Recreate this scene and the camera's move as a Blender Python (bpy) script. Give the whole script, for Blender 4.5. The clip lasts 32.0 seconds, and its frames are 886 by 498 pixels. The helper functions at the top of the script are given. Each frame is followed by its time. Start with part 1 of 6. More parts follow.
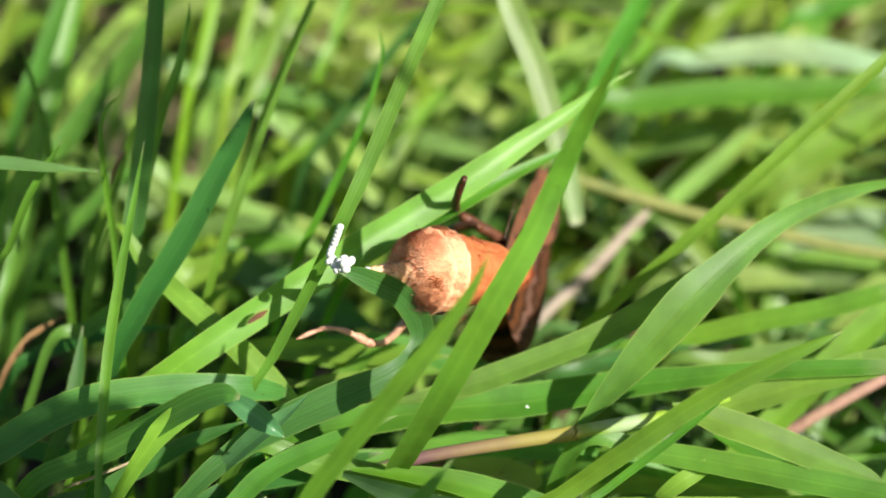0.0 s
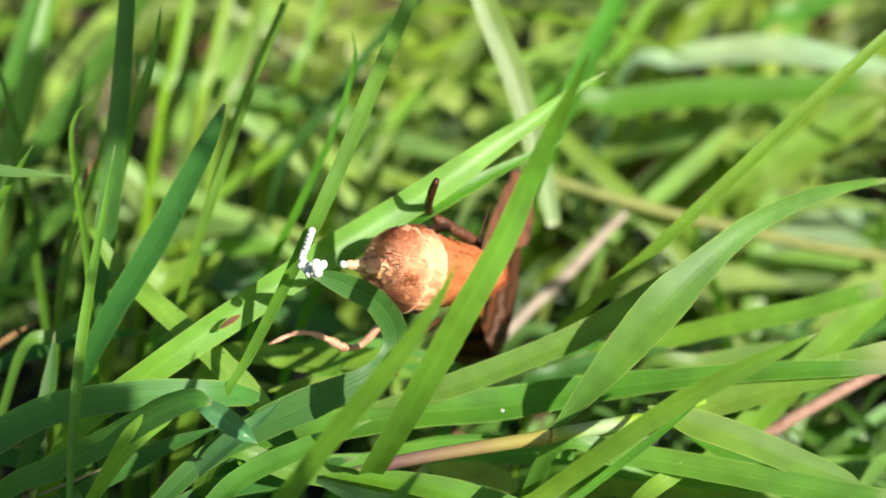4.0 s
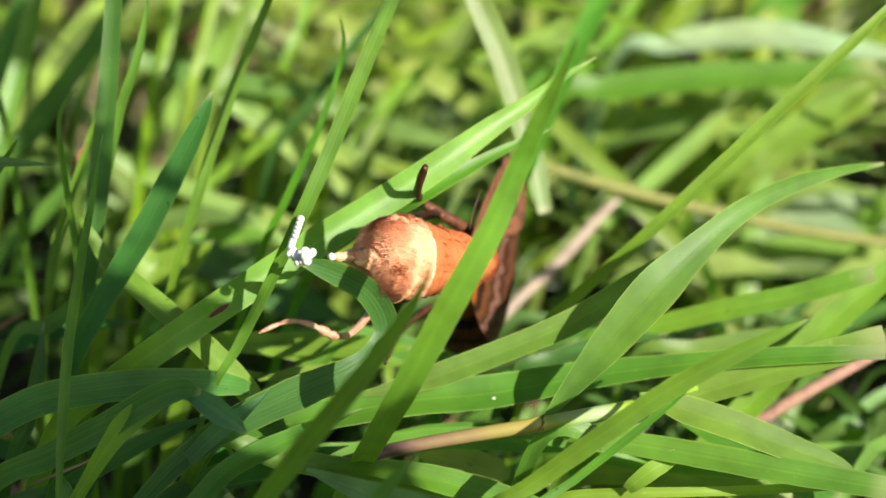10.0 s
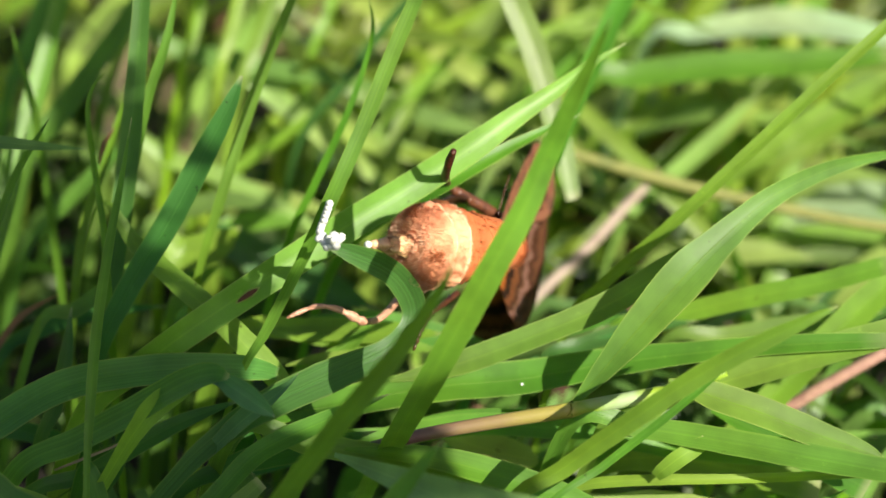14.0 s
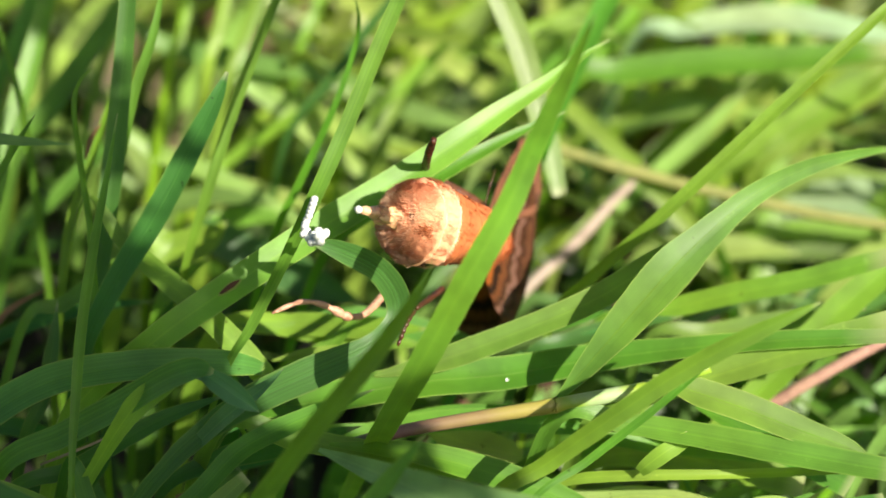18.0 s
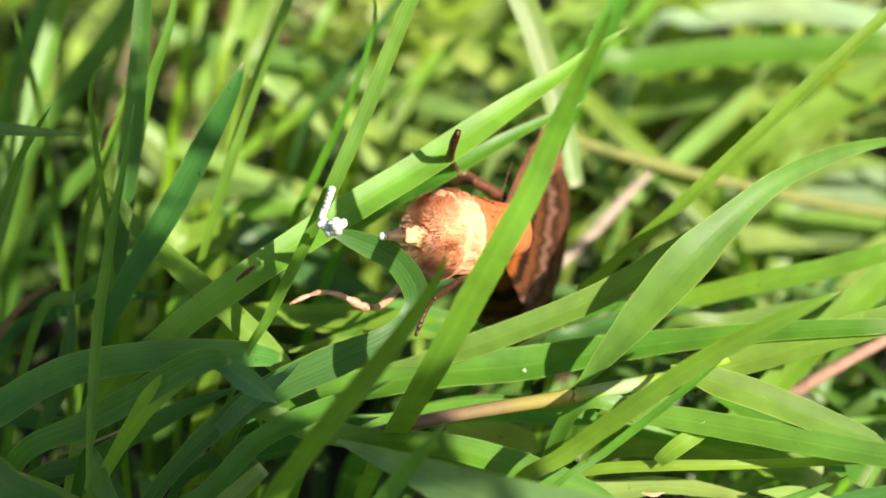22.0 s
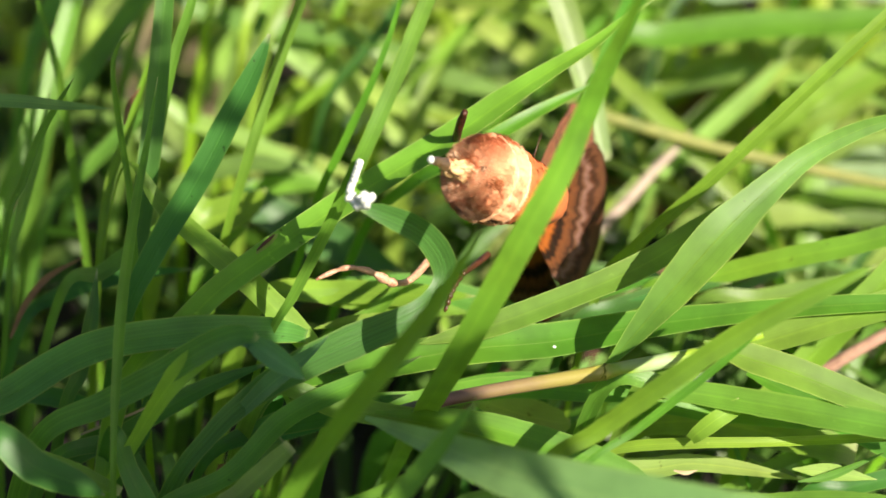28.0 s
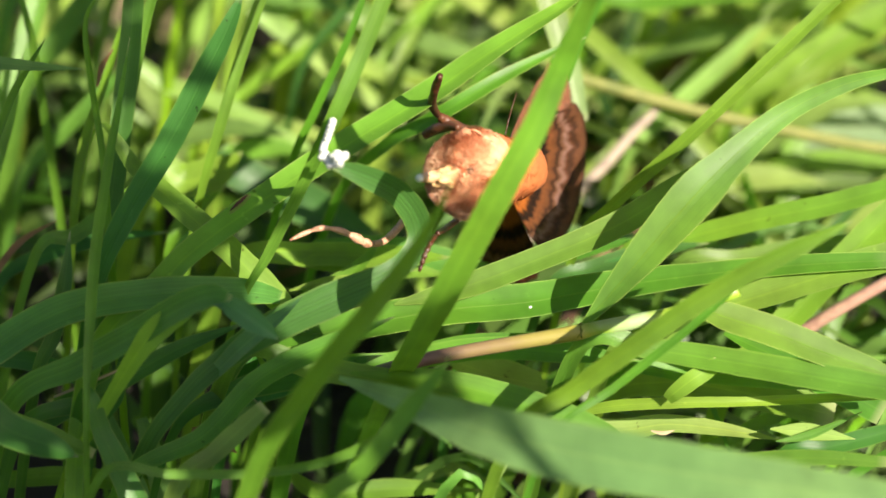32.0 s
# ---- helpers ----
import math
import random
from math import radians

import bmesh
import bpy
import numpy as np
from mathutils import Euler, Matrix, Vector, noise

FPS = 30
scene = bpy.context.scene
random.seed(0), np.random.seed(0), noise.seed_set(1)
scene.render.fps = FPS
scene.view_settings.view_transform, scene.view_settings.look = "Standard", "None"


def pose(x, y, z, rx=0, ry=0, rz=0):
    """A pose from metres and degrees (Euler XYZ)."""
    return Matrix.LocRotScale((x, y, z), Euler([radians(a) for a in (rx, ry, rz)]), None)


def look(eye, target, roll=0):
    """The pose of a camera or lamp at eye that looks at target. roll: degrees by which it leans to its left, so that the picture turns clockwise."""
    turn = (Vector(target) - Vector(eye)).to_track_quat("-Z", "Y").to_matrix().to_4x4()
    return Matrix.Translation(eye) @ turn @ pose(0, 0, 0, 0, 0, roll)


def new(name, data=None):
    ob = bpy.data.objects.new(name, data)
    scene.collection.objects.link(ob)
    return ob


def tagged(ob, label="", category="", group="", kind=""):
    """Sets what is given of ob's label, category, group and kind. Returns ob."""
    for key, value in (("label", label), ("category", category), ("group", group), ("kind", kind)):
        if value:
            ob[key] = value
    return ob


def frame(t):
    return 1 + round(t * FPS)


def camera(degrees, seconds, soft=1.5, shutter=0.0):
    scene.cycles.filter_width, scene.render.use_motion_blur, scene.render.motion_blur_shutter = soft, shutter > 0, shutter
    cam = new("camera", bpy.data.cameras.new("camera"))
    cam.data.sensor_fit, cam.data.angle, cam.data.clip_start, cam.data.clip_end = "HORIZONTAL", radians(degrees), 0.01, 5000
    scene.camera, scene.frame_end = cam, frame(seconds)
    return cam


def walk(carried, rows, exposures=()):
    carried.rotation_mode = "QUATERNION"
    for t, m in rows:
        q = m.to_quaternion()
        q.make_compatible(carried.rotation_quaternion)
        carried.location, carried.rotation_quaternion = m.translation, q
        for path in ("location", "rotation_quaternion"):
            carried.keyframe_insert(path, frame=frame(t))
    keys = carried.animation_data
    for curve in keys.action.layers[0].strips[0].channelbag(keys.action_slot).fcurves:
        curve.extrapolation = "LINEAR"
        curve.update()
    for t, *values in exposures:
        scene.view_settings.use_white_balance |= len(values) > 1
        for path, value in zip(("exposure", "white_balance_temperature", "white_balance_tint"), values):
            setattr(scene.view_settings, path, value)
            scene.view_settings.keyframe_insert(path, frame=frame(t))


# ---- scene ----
cam = camera(13.0, 32.0, soft=1.6)
cam.data.dof.use_dof = True
cam.data.dof.focus_distance = 0.546
cam.data.dof.aperture_fstop = 14.0

PATH = [
    (0, pose(0.00921, -0.52352, 0.35514, 59.993, -0.005, -0.009)),
    (0.5, pose(0.01047, -0.52381, 0.35533, 59.963, 0.150, 0.006)),
    (1, pose(0.01005, -0.52333, 0.35501, 59.940, 0.197, -0.133)),
    (1.5, pose(0.00919, -0.52362, 0.35553, 59.939, 0.069, -0.108)),
    (2, pose(0.01070, -0.52267, 0.35507, 59.891, 0.192, -0.092)),
    (2.5, pose(0.01166, -0.52180, 0.35463, 59.840, 0.269, -0.093)),
    (3, pose(0.01108, -0.52223, 0.35450, 59.892, 0.175, -0.138)),
    (3.5, pose(0.01120, -0.52176, 0.35528, 59.823, 0.223, -0.180)),
    (4, pose(0.01349, -0.51981, 0.35401, 59.947, 0.321, -0.141)),
    (4.5, pose(0.01231, -0.51899, 0.35341, 59.969, 0.383, -0.374)),
    (6.5, pose(0.01356, -0.51904, 0.35368, 59.896, 0.521, -0.356)),
    (7, pose(0.01374, -0.51797, 0.35282, 59.874, 0.565, -0.363)),
    (7.5, pose(0.01416, -0.51699, 0.35309, 59.795, 0.597, -0.353)),
    (8, pose(0.01553, -0.51646, 0.35227, 59.832, 0.760, -0.367)),
    (8.5, pose(0.01535, -0.51644, 0.35229, 59.806, 0.757, -0.383)),
    (9, pose(0.01562, -0.51688, 0.35311, 59.769, 0.724, -0.319)),
    (9.5, pose(0.01527, -0.51806, 0.35369, 59.789, 0.589, -0.223)),
    (10, pose(0.01547, -0.51772, 0.35251, 59.783, 0.648, -0.266)),
    (10.5, pose(0.01380, -0.51783, 0.35224, 59.819, 0.730, -0.413)),
    (11, pose(0.01689, -0.51894, 0.35333, 59.735, 0.763, -0.139)),
    (11.5, pose(0.01635, -0.51942, 0.35365, 59.714, 0.712, -0.153)),
    (12, pose(0.01590, -0.51737, 0.35050, 59.704, 0.803, -0.185)),
    (12.5, pose(0.01718, -0.51817, 0.35064, 59.655, 0.811, -0.048)),
    (13, pose(0.01404, -0.51575, 0.35050, 59.645, 0.633, -0.103)),
    (13.5, pose(0.01327, -0.51508, 0.34901, 59.632, 0.596, -0.058)),
    (14, pose(0.01407, -0.51747, 0.35073, 59.719, 0.606, 0.086)),
    (14.5, pose(0.01401, -0.51646, 0.34947, 59.731, 0.595, -0.004)),
    (16.5, pose(0.01644, -0.51685, 0.34944, 59.669, 0.621, 0.077)),
    (17, pose(0.01669, -0.51728, 0.35011, 59.595, 0.595, 0.179)),
    (17.5, pose(0.01721, -0.51828, 0.35101, 59.605, 0.555, 0.216)),
    (18, pose(0.01676, -0.51850, 0.35170, 59.623, 0.556, 0.177)),
    (18.5, pose(0.01578, -0.51773, 0.35037, 59.632, 0.533, 0.092)),
    (19, pose(0.01468, -0.52005, 0.34904, 59.733, 0.587, 0.057)),
    (19.5, pose(0.01476, -0.51822, 0.34776, 59.626, 0.559, 0.190)),
    (20, pose(0.01624, -0.51792, 0.34877, 59.522, 0.629, 0.275)),
    (20.5, pose(0.01604, -0.52027, 0.34918, 59.590, 0.666, 0.297)),
    (21, pose(0.01665, -0.51955, 0.35055, 59.569, 0.608, 0.345)),
    (21.5, pose(0.01580, -0.51863, 0.34996, 59.613, 0.626, 0.246)),
    (22, pose(0.01524, -0.51830, 0.34986, 59.636, 0.708, 0.206)),
    (22.5, pose(0.01409, -0.51744, 0.34994, 59.634, 0.754, 0.083)),
    (23, pose(0.01467, -0.51812, 0.35045, 59.591, 0.811, 0.353)),
    (23.5, pose(0.01410, -0.51929, 0.35016, 59.682, 0.667, 0.295)),
    (24, pose(0.01242, -0.51962, 0.34842, 59.741, 0.627, 0.254)),
    (24.5, pose(0.01382, -0.51866, 0.34901, 59.565, 0.656, 0.378)),
    (26.5, pose(0.00803, -0.51102, 0.34240, 59.792, 0.792, -0.557)),
    (27, pose(0.01172, -0.51281, 0.34528, 59.542, 0.647, -0.069)),
    (27.5, pose(0.00890, -0.51090, 0.34269, 59.590, 0.742, -0.142)),
    (28, pose(0.01058, -0.51202, 0.34383, 59.476, 0.767, 0.110)),
    (28.5, pose(0.01046, -0.51263, 0.34407, 59.450, 0.789, 0.135)),
    (29, pose(0.01318, -0.51328, 0.33978, 59.568, 0.909, 0.114)),
    (29.5, pose(0.01269, -0.51326, 0.33890, 59.489, 0.847, 0.060)),
    (30, pose(0.01260, -0.51153, 0.33759, 59.421, 0.956, -0.143)),
    (30.5, pose(0.01253, -0.51306, 0.33893, 59.375, 0.891, -0.093)),
    (31, pose(0.01223, -0.51330, 0.33975, 59.341, 0.879, -0.068)),
    (31.5, pose(0.01199, -0.51295, 0.33959, 59.359, 0.919, -0.071)),
    (32, pose(0.01380, -0.51178, 0.33783, 59.411, 0.977, -0.041)),
]
walk(cam, PATH, ((0, 0.98, 6250, 10), (4, 1.05, 6300, 10), (9, 1.17, 6500, 14), (10, 1.06, 6520, 14), (11, 1.05, 6550, 14), (13, 1.01, 6600, 13), (14.5, 1.06, 6600, 13), (17, 1.14, 6650, 13), (19, 1.24, 6700, 13), (24, 1.26, 6750, 13), (32, 1.32, 6850, 13)))

# ---- light: clear summer sun from the right, blue sky ----
SUN_TO = Vector((0.55, -0.58, 0.56)).normalized()
world = bpy.data.worlds.new("sky")
scene.world = world
world.use_nodes = True
sky = world.node_tree.nodes.new("ShaderNodeTexSky")
sky.sky_type = "NISHITA"
sky.sun_disc = False
sky.dust_density = 1.6
sky.ozone_density = 0.9
sky.sun_elevation = math.asin(SUN_TO.z)
sky.sun_rotation = math.atan2(SUN_TO.x, SUN_TO.y)
back = world.node_tree.nodes["Background"]
back.inputs["Strength"].default_value = 0.05
world.node_tree.links.new(sky.outputs[0], back.inputs["Color"])
sun = new("sun", bpy.data.lights.new("sun", "SUN"))
sun.data.energy = 5.0
sun.data.angle = radians(0.5)
sun.data.color = (1.0, 0.93, 0.82)
sun.matrix_world = look(SUN_TO * 3, (0, 0, 0))

# ---- materials ----
def shader(name):
    m = bpy.data.materials.new(name)
    m.use_nodes = True
    return m, m.node_tree.nodes, m.node_tree.links, m.node_tree.nodes["Principled BSDF"]


def ramp(nodes, stops):
    r = nodes.new("ShaderNodeValToRGB")
    r.color_ramp.elements[0].position, r.color_ramp.elements[0].color = stops[0][0], (*stops[0][1], 1)
    r.color_ramp.elements[1].position, r.color_ramp.elements[1].color = stops[-1][0], (*stops[-1][1], 1)
    for p, c in stops[1:-1]:
        r.color_ramp.elements.new(p).color = (*c, 1)
    return r


def scaled(c, k):
    return tuple(min(v * k, 1.0) for v in c)


def leaf(name, base, through_colour, shine=0.42, clear=0.45, veins=105.0, islands=False, ribs=0.30):
    """Grass leaf: fine parallel veins, slow drifts of hue, pale margins, gloss and light shining through."""
    m, n, l, b = shader(name)

    def texture(scale, detail, source):
        t = n.new("ShaderNodeTexNoise")
        t.inputs["Scale"].default_value, t.inputs["Detail"].default_value = scale, detail
        l.new(source, t.inputs["Vector"])
        return t.outputs[0]

    def blend(kind, factor, one, two):
        x = n.new("ShaderNodeMixRGB")
        x.blend_type = kind
        for socket, value in zip(x.inputs, (factor, one, two)):
            if isinstance(value, tuple):
                socket.default_value = (*value, 1)
            elif isinstance(value, float):
                socket.default_value = value
            else:
                l.new(value, socket)
        return x.outputs[0]

    def mapped(value, low, high, a, c):
        r = n.new("ShaderNodeMapRange")
        for k, v in zip((1, 2, 3, 4), (low, high, a, c)):
            r.inputs[k].default_value = v
        l.new(value, r.inputs[0])
        return r.outputs[0]

    def maths(kind, one, two):
        x = n.new("ShaderNodeMath")
        x.operation = kind
        for socket, value in zip(x.inputs, (one, two)):
            if isinstance(value, float):
                socket.default_value = value
            else:
                l.new(value, socket)
        return x.outputs[0]

    uv = n.new("ShaderNodeUVMap")
    uv.uv_map = "UVMap"
    stretch = n.new("ShaderNodeMapping")
    stretch.inputs["Scale"].default_value = (veins, 0.6, 1)
    l.new(uv.outputs[0], stretch.inputs[0])
    vein = texture(1.0, 2.0, stretch.outputs[0])
    geo = n.new("ShaderNodeNewGeometry")
    blotch = texture(150.0, 4.0, geo.outputs["Position"])
    mixed = maths("ADD", maths("MULTIPLY", vein, ribs), maths("MULTIPLY", blotch, 1.04 - ribs))
    tone = ramp(n, [(0.34, scaled(base, 0.76)), (0.52, base), (0.72, scaled(base, 1.26))])
    l.new(mixed, tone.inputs[0])
    # slow drift between a bluer and a yellower green
    drift = texture(34.0, 1.0, geo.outputs["Position"])
    colour = blend("MULTIPLY", mapped(drift, 0.5, 0.72, 0.0, 0.8), tone.outputs[0], (1.18, 1.06, 0.90))
    colour = blend("MULTIPLY", mapped(drift, 0.5, 0.28, 0.0, 0.8), colour, (0.90, 0.98, 0.95))
    # sparse brown flecks and paler scuffs
    spots = ramp(n, [(0.20, (0.5, 0.42, 0.34)), (0.26, (1.0, 1.0, 1.0)), (0.70, (1.0, 1.0, 1.0)), (0.78, (1.3, 1.22, 1.35))])
    l.new(texture(620.0, 2.0, geo.outputs["Position"]), spots.inputs[0])
    colour = blend("MULTIPLY", 1.0, colour, spots.outputs[0])
    if not islands:
        # pale rough margin, faint midrib, dry tip
        place = n.new("ShaderNodeUVMap")
        place.uv_map = "Across"
        apart = n.new("ShaderNodeSeparateXYZ")
        l.new(place.outputs[0], apart.inputs[0])
        off = maths("ABSOLUTE", apart.outputs[0], 0.0)
        colour = blend("MIX", mapped(off, 0.86, 1.0, 0.0, 0.22), colour, (0.36, 0.50, 0.12))
        colour = blend("MULTIPLY", mapped(off, 0.02, 0.10, 0.5, 0.0), colour, (1.35, 1.25, 1.2))
        colour = blend("MIX", mapped(apart.outputs[1], 0.95, 1.0, 0.0, 0.6), colour, (0.46, 0.46, 0.26))
    # each leaf has its own tint
    who = geo.outputs["Random Per Island"] if islands else n.new("ShaderNodeObjectInfo").outputs["Random"]
    hue = n.new("ShaderNodeHueSaturation")
    l.new(mapped(who, 0.0, 1.0, *((0.48, 0.522) if islands else (0.486, 0.512))), hue.inputs["Hue"])
    shuffle = maths("FRACT", maths("MULTIPLY", who, 7.31), 0.0)
    l.new(mapped(shuffle, 0.0, 1.0, *((0.6, 1.22) if islands else (0.90, 1.12))), hue.inputs["Value"])
    fade = maths("FRACT", maths("MULTIPLY", who, 3.77), 0.0)
    l.new(mapped(fade, 0.0, 1.0, *((0.84, 1.10) if islands else (1.0, 1.10))), hue.inputs["Saturation"])
    l.new(colour, hue.inputs["Color"])
    l.new(hue.outputs[0], b.inputs["Base Color"])
    b.inputs["Roughness"].default_value = shine
    b.inputs["Specular IOR Level"].default_value = 0.42
    bump = n.new("ShaderNodeBump")
    bump.inputs["Strength"].default_value, bump.inputs["Distance"].default_value = 0.8 * ribs, 0.0002
    l.new(vein, bump.inputs["Height"])
    l.new(bump.outputs[0], b.inputs["Normal"])
    lit = n.new("ShaderNodeBsdfTranslucent")
    k = tuple(t / max(c, 0.01) for t, c in zip(through_colour, base))
    l.new(blend("MULTIPLY", 1.0, hue.outputs[0], k), lit.inputs[0])
    both = n.new("ShaderNodeMixShader")
    both.inputs[0].default_value = clear
    l.new(b.outputs[0], both.inputs[1])
    l.new(lit.outputs[0], both.inputs[2])
    l.new(both.outputs[0], n["Material Output"].inputs[0])
    return m


def plain(name, dark, light, scale=400.0, rough=0.6, bump=0.3, stretch=(1, 1, 1), depth=0.0004):
    """Surface whose colour wanders between two tones at two scales."""
    m, n, l, b = shader(name)
    co = n.new("ShaderNodeTexCoord")
    mp = n.new("ShaderNodeMapping")
    mp.inputs["Scale"].default_value = stretch
    l.new(co.outputs["Object"], mp.inputs[0])
    fine = n.new("ShaderNodeTexNoise")
    fine.inputs["Scale"].default_value, fine.inputs["Detail"].default_value = scale, 5.0
    l.new(mp.outputs[0], fine.inputs[0])
    wide = n.new("ShaderNodeTexNoise")
    wide.inputs["Scale"].default_value = scale * 0.16
    l.new(mp.outputs[0], wide.inputs[0])
    add = n.new("ShaderNodeMath")
    l.new(fine.outputs[0], add.inputs[0])
    l.new(wide.outputs[0], add.inputs[1])
    r = ramp(n, [(0.75, dark), (1.0, tuple((a + c) / 2 for a, c in zip(dark, light))), (1.25, light)])
    rng = n.new("ShaderNodeMapRange")
    rng.inputs[1].default_value, rng.inputs[2].default_value = 0.7, 1.3
    l.new(add.outputs[0], rng.inputs[0])
    r.color_ramp.elements[0].position, r.color_ramp.elements[1].position, r.color_ramp.elements[2].position = 0.05, 0.5, 0.95
    l.new(rng.outputs[0], r.inputs[0])
    l.new(r.outputs[0], b.inputs["Base Color"])
    b.inputs["Roughness"].default_value = rough
    bp = n.new("ShaderNodeBump")
    bp.inputs["Strength"].default_value, bp.inputs["Distance"].default_value = bump, depth
    l.new(fine.outputs[0], bp.inputs["Height"])
    l.new(bp.outputs[0], b.inputs["Normal"])
    return m


MAT = {
    "lime": leaf("leaf_lime", (0.164, 0.310, 0.045), (0.240, 0.430, 0.036), ribs=0.22),
    "bright": leaf("leaf_bright", (0.175, 0.300, 0.036), (0.270, 0.410, 0.030)),
    "mid": leaf("leaf_mid", (0.098, 0.235, 0.033), (0.155, 0.350, 0.026)),
    # darker, cooler green with the shade on the blades put into it
    "deep": leaf("leaf_deep_shade", (0.049, 0.155, 0.030), (0.076, 0.230, 0.026)),
    "dull": leaf("leaf_dull", (0.129, 0.235, 0.054), (0.160, 0.300, 0.040)),
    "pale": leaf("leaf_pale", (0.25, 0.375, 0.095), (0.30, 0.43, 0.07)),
    "blue": leaf("leaf_blue", (0.111, 0.240, 0.074), (0.129, 0.300, 0.062)),
    "sea": leaf("leaf_sea", (0.180, 0.330, 0.120), (0.205, 0.370, 0.090)),
    # both ribbed greens are cooled towards the tone of shade
    "ribbed": leaf("leaf_ribbed", (0.09, 0.230, 0.053), (0.135, 0.335, 0.038), veins=130.0, ribs=0.5),
    "ribbed_deep": leaf("leaf_ribbed_shade", (0.053, 0.165, 0.034), (0.078, 0.235, 0.028), veins=130.0, ribs=0.7),
    "soft": leaf("leaf_soft", (0.114, 0.25, 0.034), (0.18, 0.355, 0.026), shine=0.5, ribs=0.16),
    # whitish base colour carries the sun's sheen on the far blades
    "sheen": leaf("leaf_sheen", (0.33, 0.45, 0.26), (0.36, 0.49, 0.20), shine=0.35),
    "teal": leaf("leaf_teal", (0.115, 0.27, 0.105), (0.14, 0.31, 0.09), shine=0.35),
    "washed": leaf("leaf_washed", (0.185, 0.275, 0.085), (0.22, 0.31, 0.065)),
    "sward": leaf("leaf_sward", (0.270, 0.410, 0.068), (0.420, 0.580, 0.054), islands=True),
    "fresh": leaf("leaf_fresh", (0.13, 0.28, 0.037), (0.20, 0.41, 0.03), islands=True),
    # undergrowth green is darkened to carry the shade between blades
    "low": leaf("leaf_gap_shade", (0.049, 0.110, 0.015), (0.068, 0.160, 0.014), islands=True),
    "pink": plain("stem_pink", (0.20, 0.095, 0.08), (0.40, 0.235, 0.175), 500, 0.5),
    "beige": plain("stalk_beige", (0.21, 0.155, 0.115), (0.31, 0.245, 0.185), 500, 0.6),
    "olive": plain("stalk_olive", (0.12, 0.145, 0.03), (0.20, 0.21, 0.05), 500, 0.6),
    "dead": plain("dead_leaf", (0.06, 0.028, 0.014), (0.20, 0.11, 0.055), 300, 0.8),
    # brown taken down to near black, so gaps in the grass read as shade
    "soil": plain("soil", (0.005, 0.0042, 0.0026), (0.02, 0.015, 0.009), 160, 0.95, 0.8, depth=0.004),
    "thatch": plain("dry_thatch", (0.045, 0.037, 0.015), (0.11, 0.09, 0.037), 300, 0.8),
    "russet": plain("leaf_russet", (0.10, 0.05, 0.018), (0.22, 0.12, 0.04), 300, 0.7),
    "straw": plain("leaf_straw", (0.22, 0.17, 0.09), (0.40, 0.32, 0.19), 400, 0.7),
    "rosy": plain("leaf_rosy", (0.15, 0.09, 0.07), (0.26, 0.17, 0.14), 300, 0.6),
    "egg": plain("egg_white", (0.50, 0.53, 0.47), (0.66, 0.68, 0.62), 900, 0.35, 0.15),
    "fur": plain("fur_orange", (0.64, 0.26, 0.12), (0.76, 0.36, 0.19), 1500, 0.85, 0.5),
    "dark_fur": plain("fur_rust", (0.26, 0.055, 0.014), (0.44, 0.125, 0.032), 420, 0.8, 0.6),
    "hollow_shade": plain("fur_shade", (0.03, 0.014, 0.008), (0.12, 0.05, 0.02), 900, 0.9, 0.5),
    "wing_under": plain("wing_underside", (0.014, 0.005, 0.003), (0.17, 0.060, 0.024), 420, 0.7, 0.4, (3, 3, 0.6)),
    "leg": plain("leg_tan", (0.22, 0.09, 0.045), (0.55, 0.30, 0.19), 1400, 0.4, 0.8),
    "chitin": plain("chitin_brown", (0.030, 0.010, 0.005), (0.12, 0.042, 0.018), 900, 0.4, 0.6),
    "tarsus": plain("tarsus_dark", (0.016, 0.005, 0.003), (0.07, 0.020, 0.008), 1400, 0.4, 0.7),
    "tip": plain("ovipositor_tan", (0.50, 0.25, 0.13), (0.66, 0.40, 0.22), 1500, 0.4, 0.3),
    "cream": plain("ovipositor_cream", (0.44, 0.22, 0.085), (0.66, 0.42, 0.20), 1500, 0.5, 0.4),
}


